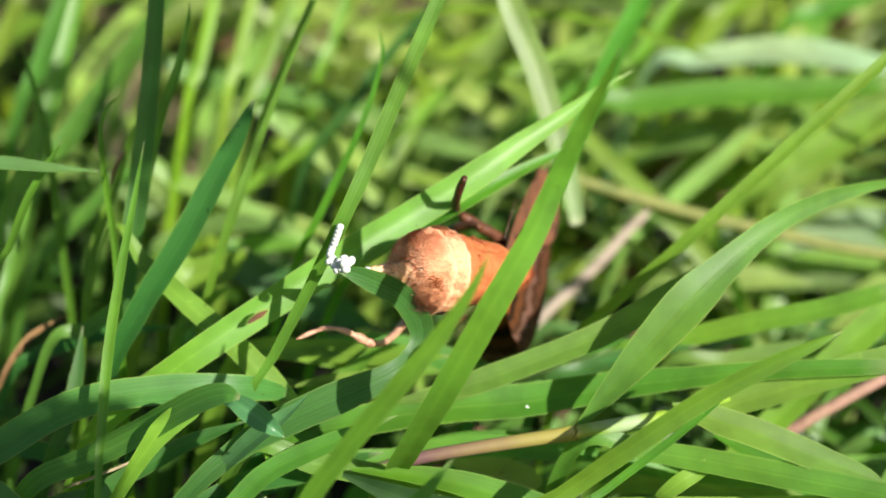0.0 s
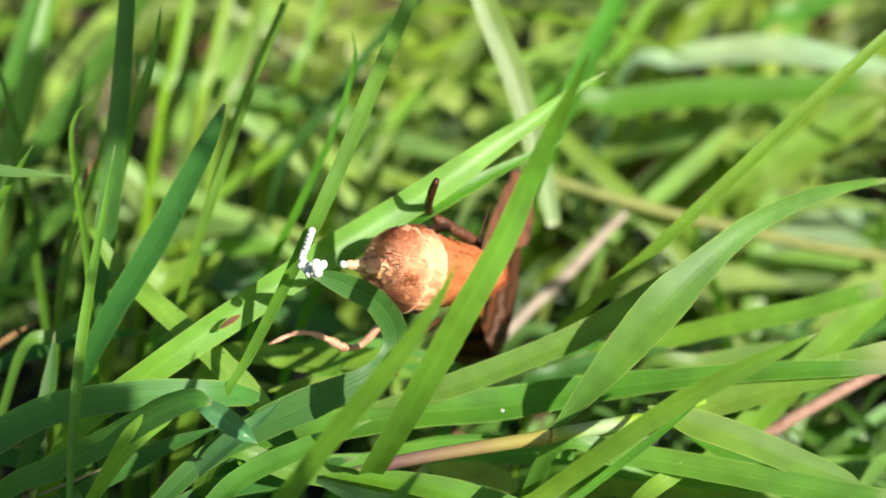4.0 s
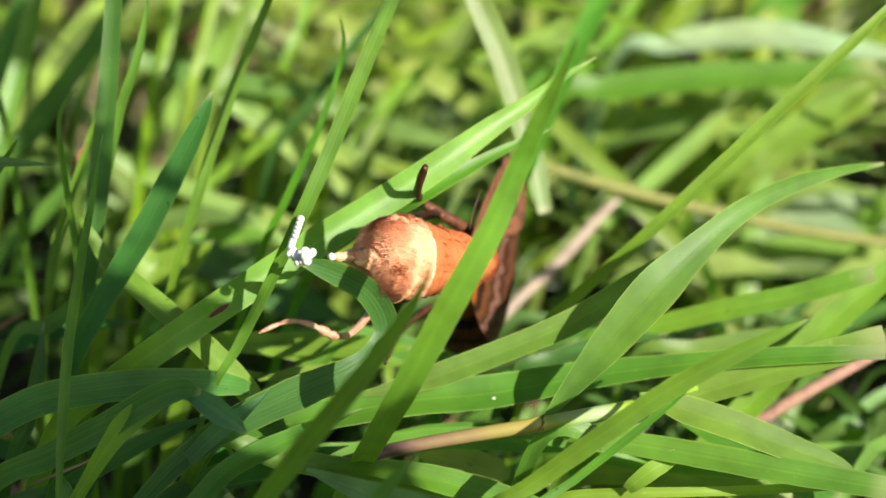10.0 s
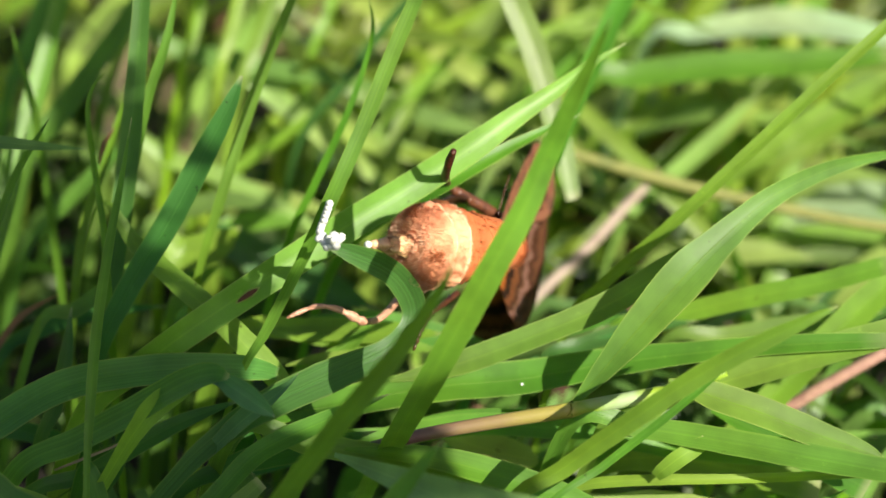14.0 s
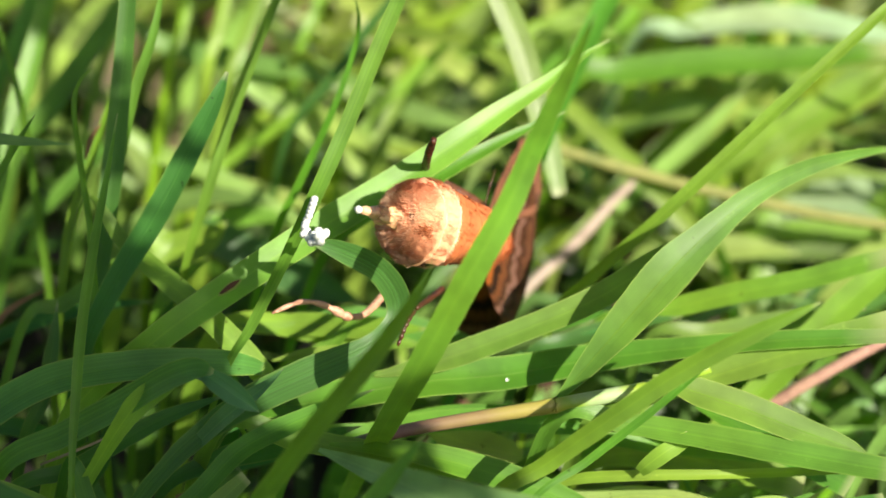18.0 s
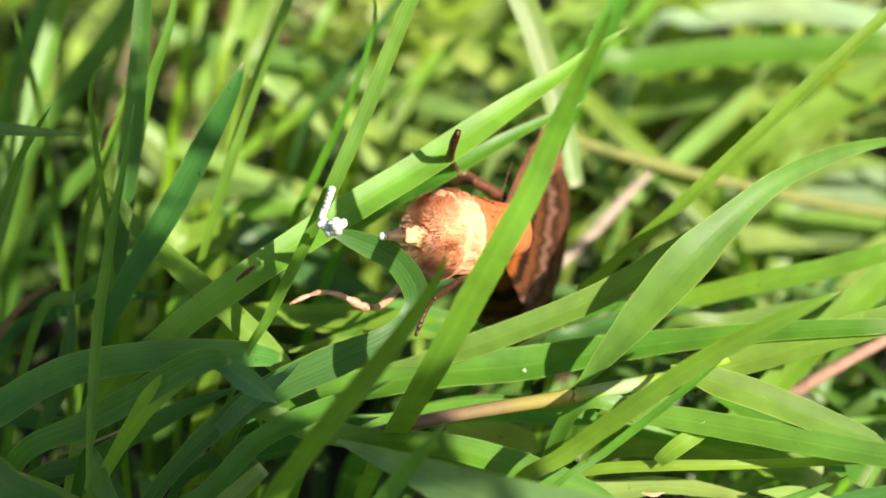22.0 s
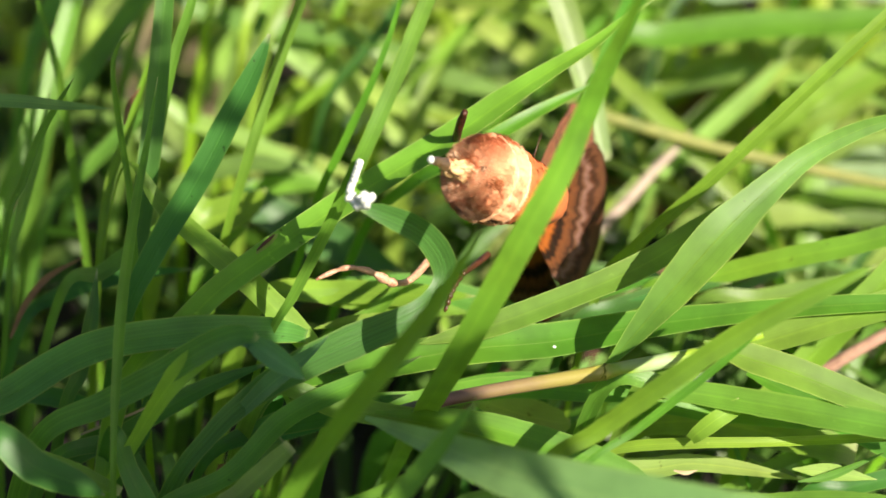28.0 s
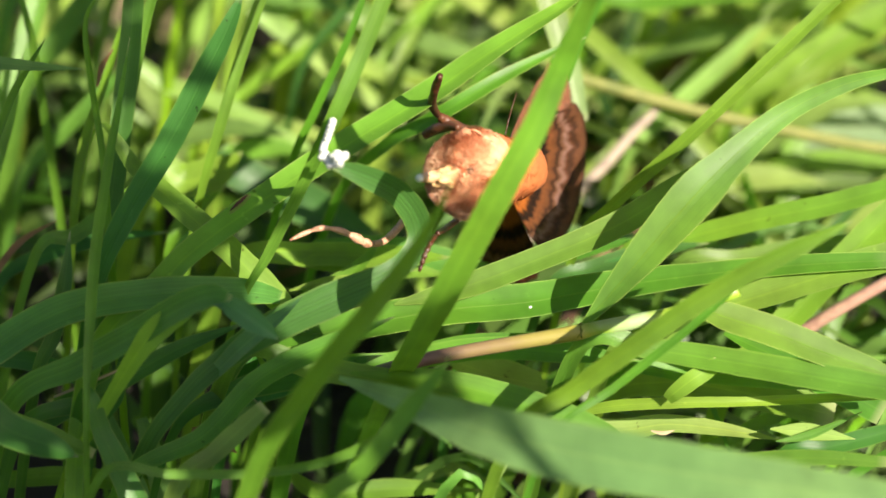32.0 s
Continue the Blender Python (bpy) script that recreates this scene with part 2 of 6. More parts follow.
def stem_colours():
    """Stem that runs from purple-brown over pink to yellow-green along its length."""
    m, n, l, b = shader("stem_node")
    uv = n.new("ShaderNodeUVMap")
    sep = n.new("ShaderNodeSeparateXYZ")
    l.new(uv.outputs[0], sep.inputs[0])
    noise_tex = n.new("ShaderNodeTexNoise")
    noise_tex.inputs["Scale"].default_value = 260.0
    geo = n.new("ShaderNodeNewGeometry")
    l.new(geo.outputs["Position"], noise_tex.inputs["Vector"])
    add = n.new("ShaderNodeMath")
    add.operation = "MULTIPLY_ADD"
    add.inputs[1].default_value, add.inputs[2].default_value = 0.012, -0.006
    l.new(noise_tex.outputs[0], add.inputs[0])
    tot = n.new("ShaderNodeMath")
    l.new(sep.outputs[1], tot.inputs[0])
    l.new(add.outputs[0], tot.inputs[1])
    rng = n.new("ShaderNodeMapRange")
    rng.inputs[2].default_value = 0.055
    l.new(tot.outputs[0], rng.inputs[0])
    r = ramp(n, [(0.0, (0.10, 0.16, 0.03)), (0.16, (0.13, 0.065, 0.065)), (0.34, (0.21, 0.15, 0.065)), (0.56, (0.30, 0.28, 0.05)), (0.62, (0.20, 0.32, 0.03)), (0.7, (0.30, 0.40, 0.20)), (0.78, (0.24, 0.36, 0.03)), (1.0, (0.2, 0.33, 0.03))])
    l.new(rng.outputs[0], r.inputs[0])
    l.new(r.outputs[0], b.inputs["Base Color"])
    b.inputs["Roughness"].default_value = 0.4
    return m


MAT["stem"] = stem_colours()


def hair_material(name, dark, light):
    """Hairs, each of its own tone between two, with broad patches of deeper colour."""
    m, n, l, b = shader(name)
    geo = n.new("ShaderNodeNewGeometry")
    co = n.new("ShaderNodeTexCoord")
    patch = n.new("ShaderNodeTexNoise")
    patch.inputs["Scale"].default_value, patch.inputs["Detail"].default_value = 330.0, 3.0
    l.new(co.outputs["Object"], patch.inputs["Vector"])
    add = n.new("ShaderNodeMath")
    add.operation = "MULTIPLY_ADD"
    add.inputs[1].default_value = 0.45
    l.new(geo.outputs["Random Per Island"], add.inputs[0])
    l.new(patch.outputs[0], add.inputs[2])
    r = ramp(n, [(0.42, dark), (0.70, tuple((p + q) / 2 for p, q in zip(dark, light))), (0.98, light)])
    l.new(add.outputs[0], r.inputs[0])
    l.new(r.outputs[0], b.inputs["Base Color"])
    b.inputs["Roughness"].default_value = 0.7
    b.inputs["Specular IOR Level"].default_value = 0.25
    return m


MAT["hair"] = hair_material("hair_tan", (0.70, 0.29, 0.14), (0.90, 0.44, 0.245))
MAT["pale_hair"] = hair_material("hair_cream", (0.76, 0.40, 0.215), (0.91, 0.60, 0.38))
MAT["rust_hair"] = hair_material("hair_rust", (0.24, 0.055, 0.014), (0.50, 0.16, 0.05))


# ---- building helpers ----
TOWARDS = Vector((0, -math.cos(radians(30)), math.sin(radians(30))))


def mesh(name, verts, faces, material, uvs=None, smooth=True, across=None):
    me = bpy.data.meshes.new(name)
    me.from_pydata([tuple(v) for v in verts], [], faces)
    me.materials.append(material)
    if uvs is not None:
        idx = np.empty(len(me.loops), dtype=np.int32)
        me.loops.foreach_get("vertex_index", idx)
        for title, values in (("UVMap", uvs), ("Across", across)):
            if values is not None:
                me.uv_layers.new(name=title).data.foreach_set("uv", np.asarray(values, dtype=np.float32)[idx].ravel())
    if smooth:
        me.polygons.foreach_set("use_smooth", [True] * len(me.polygons))
    me.update()
    return me


def part(name, bm, material, parent, label=""):
    me = bpy.data.meshes.new(name)
    bm.to_mesh(me)
    bm.free()
    me.materials.append(material)
    me.polygons.foreach_set("use_smooth", [True] * len(me.polygons))
    ob = new(name, me)
    ob.parent = parent
    return tagged(ob, label)


def curve_points(ctrl, count):
    """Smooth run through the control rows (any width of row)."""
    c = np.asarray(ctrl, float)
    c = np.vstack([2 * c[0] - c[1], c, 2 * c[-1] - c[-2]])
    seg = np.linspace(0, len(c) - 3, count)
    i = np.minimum(seg.astype(int), len(c) - 4)
    t = (seg - i)[:, None]
    a, b, d, e = c[i], c[i + 1], c[i + 2], c[i + 3]
    return 0.5 * (2 * b + (d - a) * t + (2 * a - 5 * b + 4 * d - e) * t * t + (3 * b - a - 3 * d + e) * t ** 3)


def ribbon(rows, roll, count, across, fold, wave, seed):
    """Leaf surface along a spine: verts, faces, uvs. rows: x, y, z, width in metres."""
    p = curve_points(rows, count)
    w = np.maximum(p[:, 3], 0.00008)
    p = p[:, :3]
    t = np.gradient(p, axis=0)
    t /= np.linalg.norm(t, axis=1, keepdims=True)
    face = np.tile(np.array(TOWARDS), (count, 1))
    side = np.cross(t, face)
    side /= np.linalg.norm(side, axis=1, keepdims=True) + 1e-9
    for k in range(1, count):
        if side[k] @ side[k - 1] < 0:
            side[k] = -side[k]
    normal = np.cross(side, t)
    normal *= np.sign((normal * np.array(TOWARDS)).sum(1))[:, None]
    rnd = random.Random(seed)
    turn = np.radians(roll) + np.radians(wave) * np.sin(np.linspace(0, rnd.uniform(2, 5), count) + rnd.uniform(0, 6))
    c, s = np.cos(turn)[:, None], np.sin(turn)[:, None]
    side, normal = c * side + s * normal, c * normal - s * side
    length = np.concatenate([[0], np.cumsum(np.linalg.norm(np.diff(p, axis=0), axis=1))])
    ragged = 1 + 0.016 * np.sin(length * 900 + rnd.uniform(0, 6)) + 0.012 * np.sin(length * 2300 + rnd.uniform(0, 6))
    verts, uvs = [], []
    for j in range(across):
        v = 2 * j / (across - 1) - 1
        lift = fold * (abs(v) ** 1.3 - 0.5)
        verts.append(p + side * (v * w * 0.5 * ragged)[:, None] + normal * (lift * w)[:, None])
        uvs.append(np.stack([v * w * 0.5 * 60 + seed * 0.37, length + seed * 0.11], 1))
    verts = np.stack(verts, 1).reshape(-1, 3)
    uvs = np.stack(uvs, 1).reshape(-1, 2)
    faces = [(i * across + j, i * across + j + 1, (i + 1) * across + j + 1, (i + 1) * across + j) for i in range(count - 1) for j in range(across - 1)]
    return verts, faces, uvs


SERIAL = [0]
TUFT = [None]


def tuft_of(label):
    """Starts a tuft of grass; the blades that follow belong to it."""
    TUFT[0] = new("grass_tuft")
    tagged(TUFT[0], label, "grass", "grass tufts of the near sward")


def blade(kind, roll, *ctrl, label="", fold=0.10, wave=9.0, rib=False, margin=False):
    SERIAL[0] += 1
    rows = [tuple(c / 1000 for c in r) for r in ctrl]
    v, f, uv = ribbon(rows, roll, 12 * len(rows) // 2 + 6, 7, fold, wave, SERIAL[0])
    n = len(v) // 7
    place = np.stack([np.tile(np.linspace(-1, 1, 7), n), np.repeat(np.linspace(0, 1, n), 7)], 1)
    ob = new("blade", mesh("blade", v, f, MAT[kind], uv, across=place))
    ob.parent = TUFT[0]
    if margin:
        k = 12 * len(rows) // 2 + 6
        for side in (0, 6):
            edge = np.asarray(v).reshape(k, 7, 3)[::3, side]
            ev, ef, euv = tube([(*(q * 1000), 0.07) for q in edge], k, 5)
            line = new("margin", mesh("margin", ev, ef, MAT["pale"], euv))
            line.parent = ob
            tagged(line, "pale rough leaf margin")
    if rib:
        # raised midrib along the underside and a faint keel above
        p = curve_points(rows, 12 * len(rows) // 2 + 6)
        k = len(p)
        mid = np.asarray(v).reshape(k, 7, 3)[:, 3]
        ribs = [(*(m * 1000), max(0.06, min(0.13, w * 24))) for m, w in zip(mid[:: 3], p[:: 3, 3])]
        rv, rf, ruv = tube(ribs, k, 5)
        keel = new("midrib", mesh("midrib", rv, rf, MAT[kind], ruv))
        keel.parent = ob
    return tagged(ob, label)


def tube(ctrl, count=28, ring=10, ends=True):
    p = curve_points([[c / 1000 for c in r] for r in ctrl], count)
    r, p = np.maximum(p[:, 3] / 2, 0.00004), p[:, :3]
    t = np.gradient(p, axis=0)
    t /= np.linalg.norm(t, axis=1, keepdims=True)
    ref = np.array([0.31, 0.2, 0.93])
    a = np.cross(t, ref)
    a /= np.linalg.norm(a, axis=1, keepdims=True)
    b = np.cross(t, a)
    length = np.concatenate([[0], np.cumsum(np.linalg.norm(np.diff(p, axis=0), axis=1))])
    verts, uvs = [], []
    for k in range(ring):
        g = 2 * math.pi * k / ring
        verts.append(p + (a * math.cos(g) + b * math.sin(g)) * r[:, None])
        uvs.append(np.stack([np.full(count, k / ring), length], 1))
    verts = np.stack(verts, 1).reshape(-1, 3)
    uvs = np.stack(uvs, 1).reshape(-1, 2)
    faces = [(i * ring + k, i * ring + (k + 1) % ring, (i + 1) * ring + (k + 1) % ring, (i + 1) * ring + k) for i in range(count - 1) for k in range(ring)]
    if ends:
        faces += [tuple(range(ring))[::-1], tuple((count - 1) * ring + k for k in range(ring))]
    return verts, faces, uvs


def stem(kind, roll, *ctrl, label=""):
    v, f, uv = tube(ctrl)
    ob = new("stem", mesh("stem", v, f, MAT[kind], uv))
    ob.parent = TUFT[0]
    return tagged(ob, label)


# ---- ground ----
def ground():
    """Soil sheet to the horizon, rough near the subject."""
    g = np.concatenate([-np.geomspace(60, 0.5, 10), np.linspace(-0.42, 0.42, 70), np.geomspace(0.5, 60, 10)])
    n = len(g)
    verts = []
    for y in g:
        for x in g:
            near = max(0.0, 1 - math.hypot(x, y) / 0.6)
            verts.append((x, y, -0.004 + near * 0.010 * noise.noise((x * 40, y * 40, 3.1)) + near * 0.004 * noise.noise((x * 130, y * 130, 8.7))))
    faces = [(j * n + i, j * n + i + 1, (j + 1) * n + i + 1, (j + 1) * n + i) for j in range(n - 1) for i in range(n - 1)]
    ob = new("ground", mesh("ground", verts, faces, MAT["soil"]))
    tagged(ob, "brown soil under the grass, darkened for the shaded gaps", "ground", kind="structure")


ground()


def behind(p):
    """How far a point lies beyond the plane of the moth's tail, seen along the view."""
    return p[:, 1] * math.cos(radians(30)) - (p[:, 2] - 0.062) * math.sin(radians(30))


def sward(name, count, area, tall, lean, kind, seed, clear, width=(0.0020, 0.0042), label="", bare=(-0.9, 0.9, -0.75, 1.2)):
    """A patch of leaning grass leaves in one mesh."""
    rnd = random.Random(seed)
    vs, fs, us, base, made, tries = [], [], [], 0, 0, 0
    while made < count and tries < count * 12:
        tries += 1
        x, y = rnd.uniform(area[0], area[1]), rnd.uniform(area[2], area[3])
        h, w = rnd.uniform(*tall), rnd.uniform(*width)
        az = rnd.gauss(lean[0], lean[1])
        out = h * rnd.uniform(0.5, 2.4)
        dx, dy = math.cos(az) * out, math.sin(az) * out
        droop = rnd.uniform(0.0, 0.5) * h
        rows = np.array([(x, y, -0.004, w * 0.7), (x + dx * 0.2, y + dy * 0.2, h * 0.5, w), (x + dx * 0.6, y + dy * 0.6, h * 0.95, w * 0.8), (x + dx, y + dy, h - droop * 0.8, 0.0001)])
        if clear is not None and behind(rows).min() < clear:
            continue
        if clear is None and bare[0] < x < bare[1] and bare[2] < y < bare[3]:
            continue
        if clear is not None and kind == "sward" and y < 0.035 - 0.3 * min(x, 0.1):
            continue
        v, f, uv = ribbon(rows, rnd.uniform(-50, 50), 10, 3, 0.12, 15, rnd.randint(1, 9999))
        vs.append(v)
        us.append(uv)
        fs += [tuple(i + base for i in q) for q in f]
        base += len(v)
        made += 1
    ob = new(name, mesh(name, np.vstack(vs), fs, MAT[kind], np.vstack(us)))
    return tagged(ob, label, "grass", kind="stuff")


sward("grass", 760, (-0.22, 0.20, -0.02, 0.34), (0.020, 0.062), (0.7, 1.1), "sward", 21, 0.016, width=(0.0024, 0.0048), label="dense sunlit green grass behind the moth")
sward("undergrowth", 420, (-0.16, 0.20, -0.08, 0.12), (0.010, 0.030), (0.4, 2.0), "low", 12, 0.010, label="short grass coloured dark to deepen the shade between blades")
sward("low_grass", 150, (-0.01, 0.15, -0.12, 0.02), (0.014, 0.034), (0.25, 0.7), "fresh", 16, -0.024, width=(0.0016, 0.0034), label="short fresh green grass between the broad blades")
sward("outer_grass", 2600, (-1.0, 1.0, -0.25, 1.2), (0.03, 0.08), (0.7, 1.6), "sward", 13, 0.20, width=(0.003, 0.006), label="green grass further off in the meadow")
sward("meadow", 5200, (-2.4, 2.4, -2.2, 2.6), (0.03, 0.09), (0.7, 2.0), "sward", 15, None, width=(0.008, 0.016), label="green grass of the open meadow around")
sward("near_meadow", 2600, (-0.9, 0.9, -0.75, 0.35), (0.03, 0.07), (0.7, 2.0), "sward", 19, None, width=(0.004, 0.008), label="green grass of the meadow around the moth", bare=(-0.22, 0.22, -0.22, 0.36))
sward("dry_thatch", 70, (-0.24, -0.03, 0.08, 0.30), (0.015, 0.05), (0.5, 2.0), "thatch", 17, 0.03, width=(0.002, 0.005), label="dry brown thatch behind the upright grass")
sward("dead_grass", 55, (-0.16, 0.2, -0.04, 0.28), (0.008, 0.03), (0.5, 2.5), "dead", 14, 0.012, width=(0.002, 0.006), label="dry brown grass litter among the green")

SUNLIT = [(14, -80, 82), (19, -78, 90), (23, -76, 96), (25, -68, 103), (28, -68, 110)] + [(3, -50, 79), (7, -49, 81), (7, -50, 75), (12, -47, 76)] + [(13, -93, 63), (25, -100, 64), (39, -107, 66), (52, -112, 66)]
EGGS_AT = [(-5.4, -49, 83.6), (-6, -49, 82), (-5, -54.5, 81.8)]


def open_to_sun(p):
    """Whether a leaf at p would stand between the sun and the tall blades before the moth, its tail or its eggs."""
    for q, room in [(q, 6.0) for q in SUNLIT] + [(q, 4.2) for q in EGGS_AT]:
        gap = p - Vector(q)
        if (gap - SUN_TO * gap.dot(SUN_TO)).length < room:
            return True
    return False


def shade_clump(at, height, seed):
    """Unseen tall clump added beside the view; leaves at its top shade the low blades."""
    tall = new("unseen_shade_clump")
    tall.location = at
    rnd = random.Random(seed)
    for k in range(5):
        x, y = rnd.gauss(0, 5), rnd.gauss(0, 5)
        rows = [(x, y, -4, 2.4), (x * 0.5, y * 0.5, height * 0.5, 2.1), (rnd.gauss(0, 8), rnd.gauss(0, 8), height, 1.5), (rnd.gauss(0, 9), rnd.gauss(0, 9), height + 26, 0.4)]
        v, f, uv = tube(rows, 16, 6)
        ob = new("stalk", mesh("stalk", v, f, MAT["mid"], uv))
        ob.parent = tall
    # patches of the sward to be shaded: across, up, number of leaves, their length
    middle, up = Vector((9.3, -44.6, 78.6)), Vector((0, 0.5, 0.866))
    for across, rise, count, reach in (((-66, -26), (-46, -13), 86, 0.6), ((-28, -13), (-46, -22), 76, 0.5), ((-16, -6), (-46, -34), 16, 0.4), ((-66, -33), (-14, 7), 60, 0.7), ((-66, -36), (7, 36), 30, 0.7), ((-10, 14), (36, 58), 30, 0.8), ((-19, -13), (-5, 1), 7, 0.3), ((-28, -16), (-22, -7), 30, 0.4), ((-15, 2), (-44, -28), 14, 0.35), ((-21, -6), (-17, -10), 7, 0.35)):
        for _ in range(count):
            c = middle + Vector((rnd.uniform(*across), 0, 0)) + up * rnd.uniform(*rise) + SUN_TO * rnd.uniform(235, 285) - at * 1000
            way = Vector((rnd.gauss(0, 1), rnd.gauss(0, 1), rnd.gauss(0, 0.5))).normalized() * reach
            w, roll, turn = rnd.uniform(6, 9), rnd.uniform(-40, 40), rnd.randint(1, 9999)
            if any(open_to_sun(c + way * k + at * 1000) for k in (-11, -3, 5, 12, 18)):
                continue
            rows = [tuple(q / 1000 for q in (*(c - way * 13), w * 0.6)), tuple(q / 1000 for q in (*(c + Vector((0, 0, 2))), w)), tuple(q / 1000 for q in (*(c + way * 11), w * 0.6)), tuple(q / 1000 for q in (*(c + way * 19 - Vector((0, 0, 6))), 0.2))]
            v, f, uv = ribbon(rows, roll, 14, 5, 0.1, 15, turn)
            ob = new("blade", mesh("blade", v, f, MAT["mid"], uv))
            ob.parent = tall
    return tagged(tall, "unseen clump of leaves added to shade the low sward", "grass")


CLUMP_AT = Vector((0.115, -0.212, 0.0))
clump = shade_clump(CLUMP_AT, 207, 31)

# ---- grass blades of the near sward ----

# egg tuft
tuft_of("fresh green grass tuft carrying the white eggs")
EGG_BLADE_AT = Vector((-0.0066, -0.0371, 0.0717))
EGG_BLADE_WAY = Vector((0.8152, 0.4558, 0.3573))
egg_blade = blade("lime", -8, (-50.9, -58.9, 15.9, 2.5), (-45.7, -57.2, 38.8, 2.8), (-40.1, -53.2, 53.7, 3.4), (-30.8, -49.6, 60.1, 4.1), (-23.5, -47.0, 64.6, 4.2), (-6.6, -37.9, 72.2, 4.6), (7.3, -30.2, 77.6, 4.4), (15.6, -25.8, 81.3, 4.0), (21.3, -22.0, 83.8, 3.1), (27.3, -18.3, 86.2, 2.1), (32.2, -15.6, 88.8, 1.1), (37.2, -13.3, 90.8, 0.1), label="long lime green grass blade carrying white moth eggs", margin=True, wave=4.0)
second_blade = blade("mid", 14, (-19.0, -14.5, -3.2, 1.1), (-13.9, -12.8, 27.7, 1.2), (-6.5, -16.0, 54.2, 1.5), (1.3, -23.4, 67.3, 1.8), (6.1, -25.6, 71.5, 2.1), (10.6, -26.1, 74.6, 2.2), (17.3, -23.3, 77.5, 2.1), (24.0, -19.0, 79.0, 1.3), (30.6, -14.9, 80.0, 0.1), label="green ribbed grass blade in half shade", margin=True, wave=3.0)
blade("ribbed_deep", 10, (-42.0, -66.7, 14.5, 2.5), (-33.0, -63.8, 39.4, 2.4), (-26.4, -61.8, 48.9, 2.7), (-19.9, -58.9, 53.9, 3.5), (-13.5, -57.0, 57.2, 4.5), (-5.5, -55.2, 60.3, 4.8), (1.7, -52.8, 62.5, 3.5), (5.4, -49.5, 64.2, 3.2), (6.2, -47.7, 67.4, 3.7), (3.5, -48.1, 72.7, 3.7), (-1.8, -50.1, 77.1, 2.9), (-6.2, -51.1, 79.3, 0.2), label="dark green curled grass blade under the egg cluster", rib=True, wave=3.0)
blade("lime", 20, (-50.1, -12.2, -3.0, 0.8), (-47.1, -17.2, 35.2, 0.8), (-40.2, -25.1, 70.5, 0.4), (-34.1, -31.2, 68.0, 2.7), (-28.1, -36.4, 64.9, 3.5), (-20.6, -41.4, 60.2, 3.8), (-14.0, -45.8, 54.7, 3.7), (-9.0, -48.6, 49.8, 0.1), label="bright yellow-green grass blade in sunlight")

def slit_patch(at, along, across, length, width, material, label):
    """Lens-shaped patch lying on the leaf in place of a tear."""
    bm = bmesh.new()
    ring = []
    for k in range(24):
        a = 2 * math.pi * k / 24
        q = math.cos(a) * length * 0.5
        ring.append(bm.verts.new(at + along * q + across * math.sin(a) * abs(math.sin(a)) ** 0.4 * width * 0.5 * (1 + 0.25 * noise.noise((q * 900, a, 0.3)))))
    bm.faces.new(ring)
    part("slit", bm, material, egg_blade, label)


SLIT = (Vector((0.8387, 0.2722, 0.4717)), Vector((-0.5446, 0.4195, 0.7262)))
slit_patch(Vector((-0.01724, -0.04612, 0.06822)), *SLIT, 0.0042, 0.0012, MAT["pale"], "pale torn rim of a slit")
# dark lens paints the shaded depth behind the slit; the leaf is uncut
slit_patch(Vector((-0.01722, -0.04646, 0.06842)), *SLIT, 0.0035, 0.0007, MAT["hollow_shade"], "dark lens on the leaf standing for a slit through it")

# blades before the moth
tuft_of("tall soft green grass tuft rising before the moth")
leaning_blade = blade("lime", -26, (-14.5, -52.0, -5.9, 1.8), (-4.9, -39.7, 20.9, 2.2), (-1.1, -46.3, 35.4, 2.8), (1.8, -54.9, 46.4, 3.4), (3.6, -61.9, 54.3, 3.7), (8.5, -68.9, 68.1, 4.2), (12.9, -71.0, 78.4, 4.3), (17.1, -70.6, 86.9, 4.2), (21.3, -68.6, 94.4, 3.8), (24.6, -66.5, 101.9, 3.2), (27.2, -67.1, 108.9, 2.6), (29.6, -68.9, 115.7, 1.8), (31.3, -71.4, 121.3, 1.0), (32.5, -73.5, 125.6, 0.1), label="broad smooth green grass blade before the moth", wave=3.0)
blade("mid", 10, (23.3, 55.5, -2.0, 1.4), (24.8, 28.9, 31.9, 1.7), (27.0, 5.7, 59.8, 2.1), (31.1, 12.7, 68.0, 3.0), (36.2, 23.4, 74.4, 3.6), (42.3, 34.6, 81.8, 3.2), (46.3, 44.1, 86.3, 1.8), label="fresh mid-green grass blade arching over the sward")
front_blade = blade("mid", -20, (-23.1, -89.5, -3.0, 2.2), (-19.3, -91.4, 31.2, 2.6), (-10.6, -92.1, 62.5, 2.7), (-3.7, -91.9, 74.9, 2.8), (3.1, -91.1, 84.1, 2.9), (8.6, -89.5, 91.0, 2.5), (13.1, -87.9, 97.7, 1.3), (15.5, -86.4, 102.4, 0.1), label="bright yellow-green grass blade in sunlight")
blade("soft", 10, (2.4, -44.6, 52.8, 0.4), (12.3, -43.4, 54.8, 3.4), (23.8, -41.4, 58.4, 3.5), (33.7, -39.3, 61.9, 3.8), (42.8, -35.8, 66.0, 3.7), (49.4, -32.9, 69.0, 2.4), (54.5, -30.4, 71.4, 0.1), label="broad green grass blade beneath the moth", margin=True)
blade("mid", 0, (-29.7, -51.3, -3.0, 0.8), (-26.7, -52.1, 27.4, 0.9), (-19.5, -50.4, 54.7, 0.9), (-14.5, -48.5, 64.1, 1.5), (-9.5, -47.2, 74.2, 1.7), (-4.9, -47.9, 85.0, 2.1), (-0.5, -44.0, 93.9, 2.2), (3.8, -39.7, 103.3, 2.2), (8.6, -35.0, 113.3, 1.9), (12.9, -29.9, 122.2, 1.2), label="fresh mid-green grass blade arching over the sward")
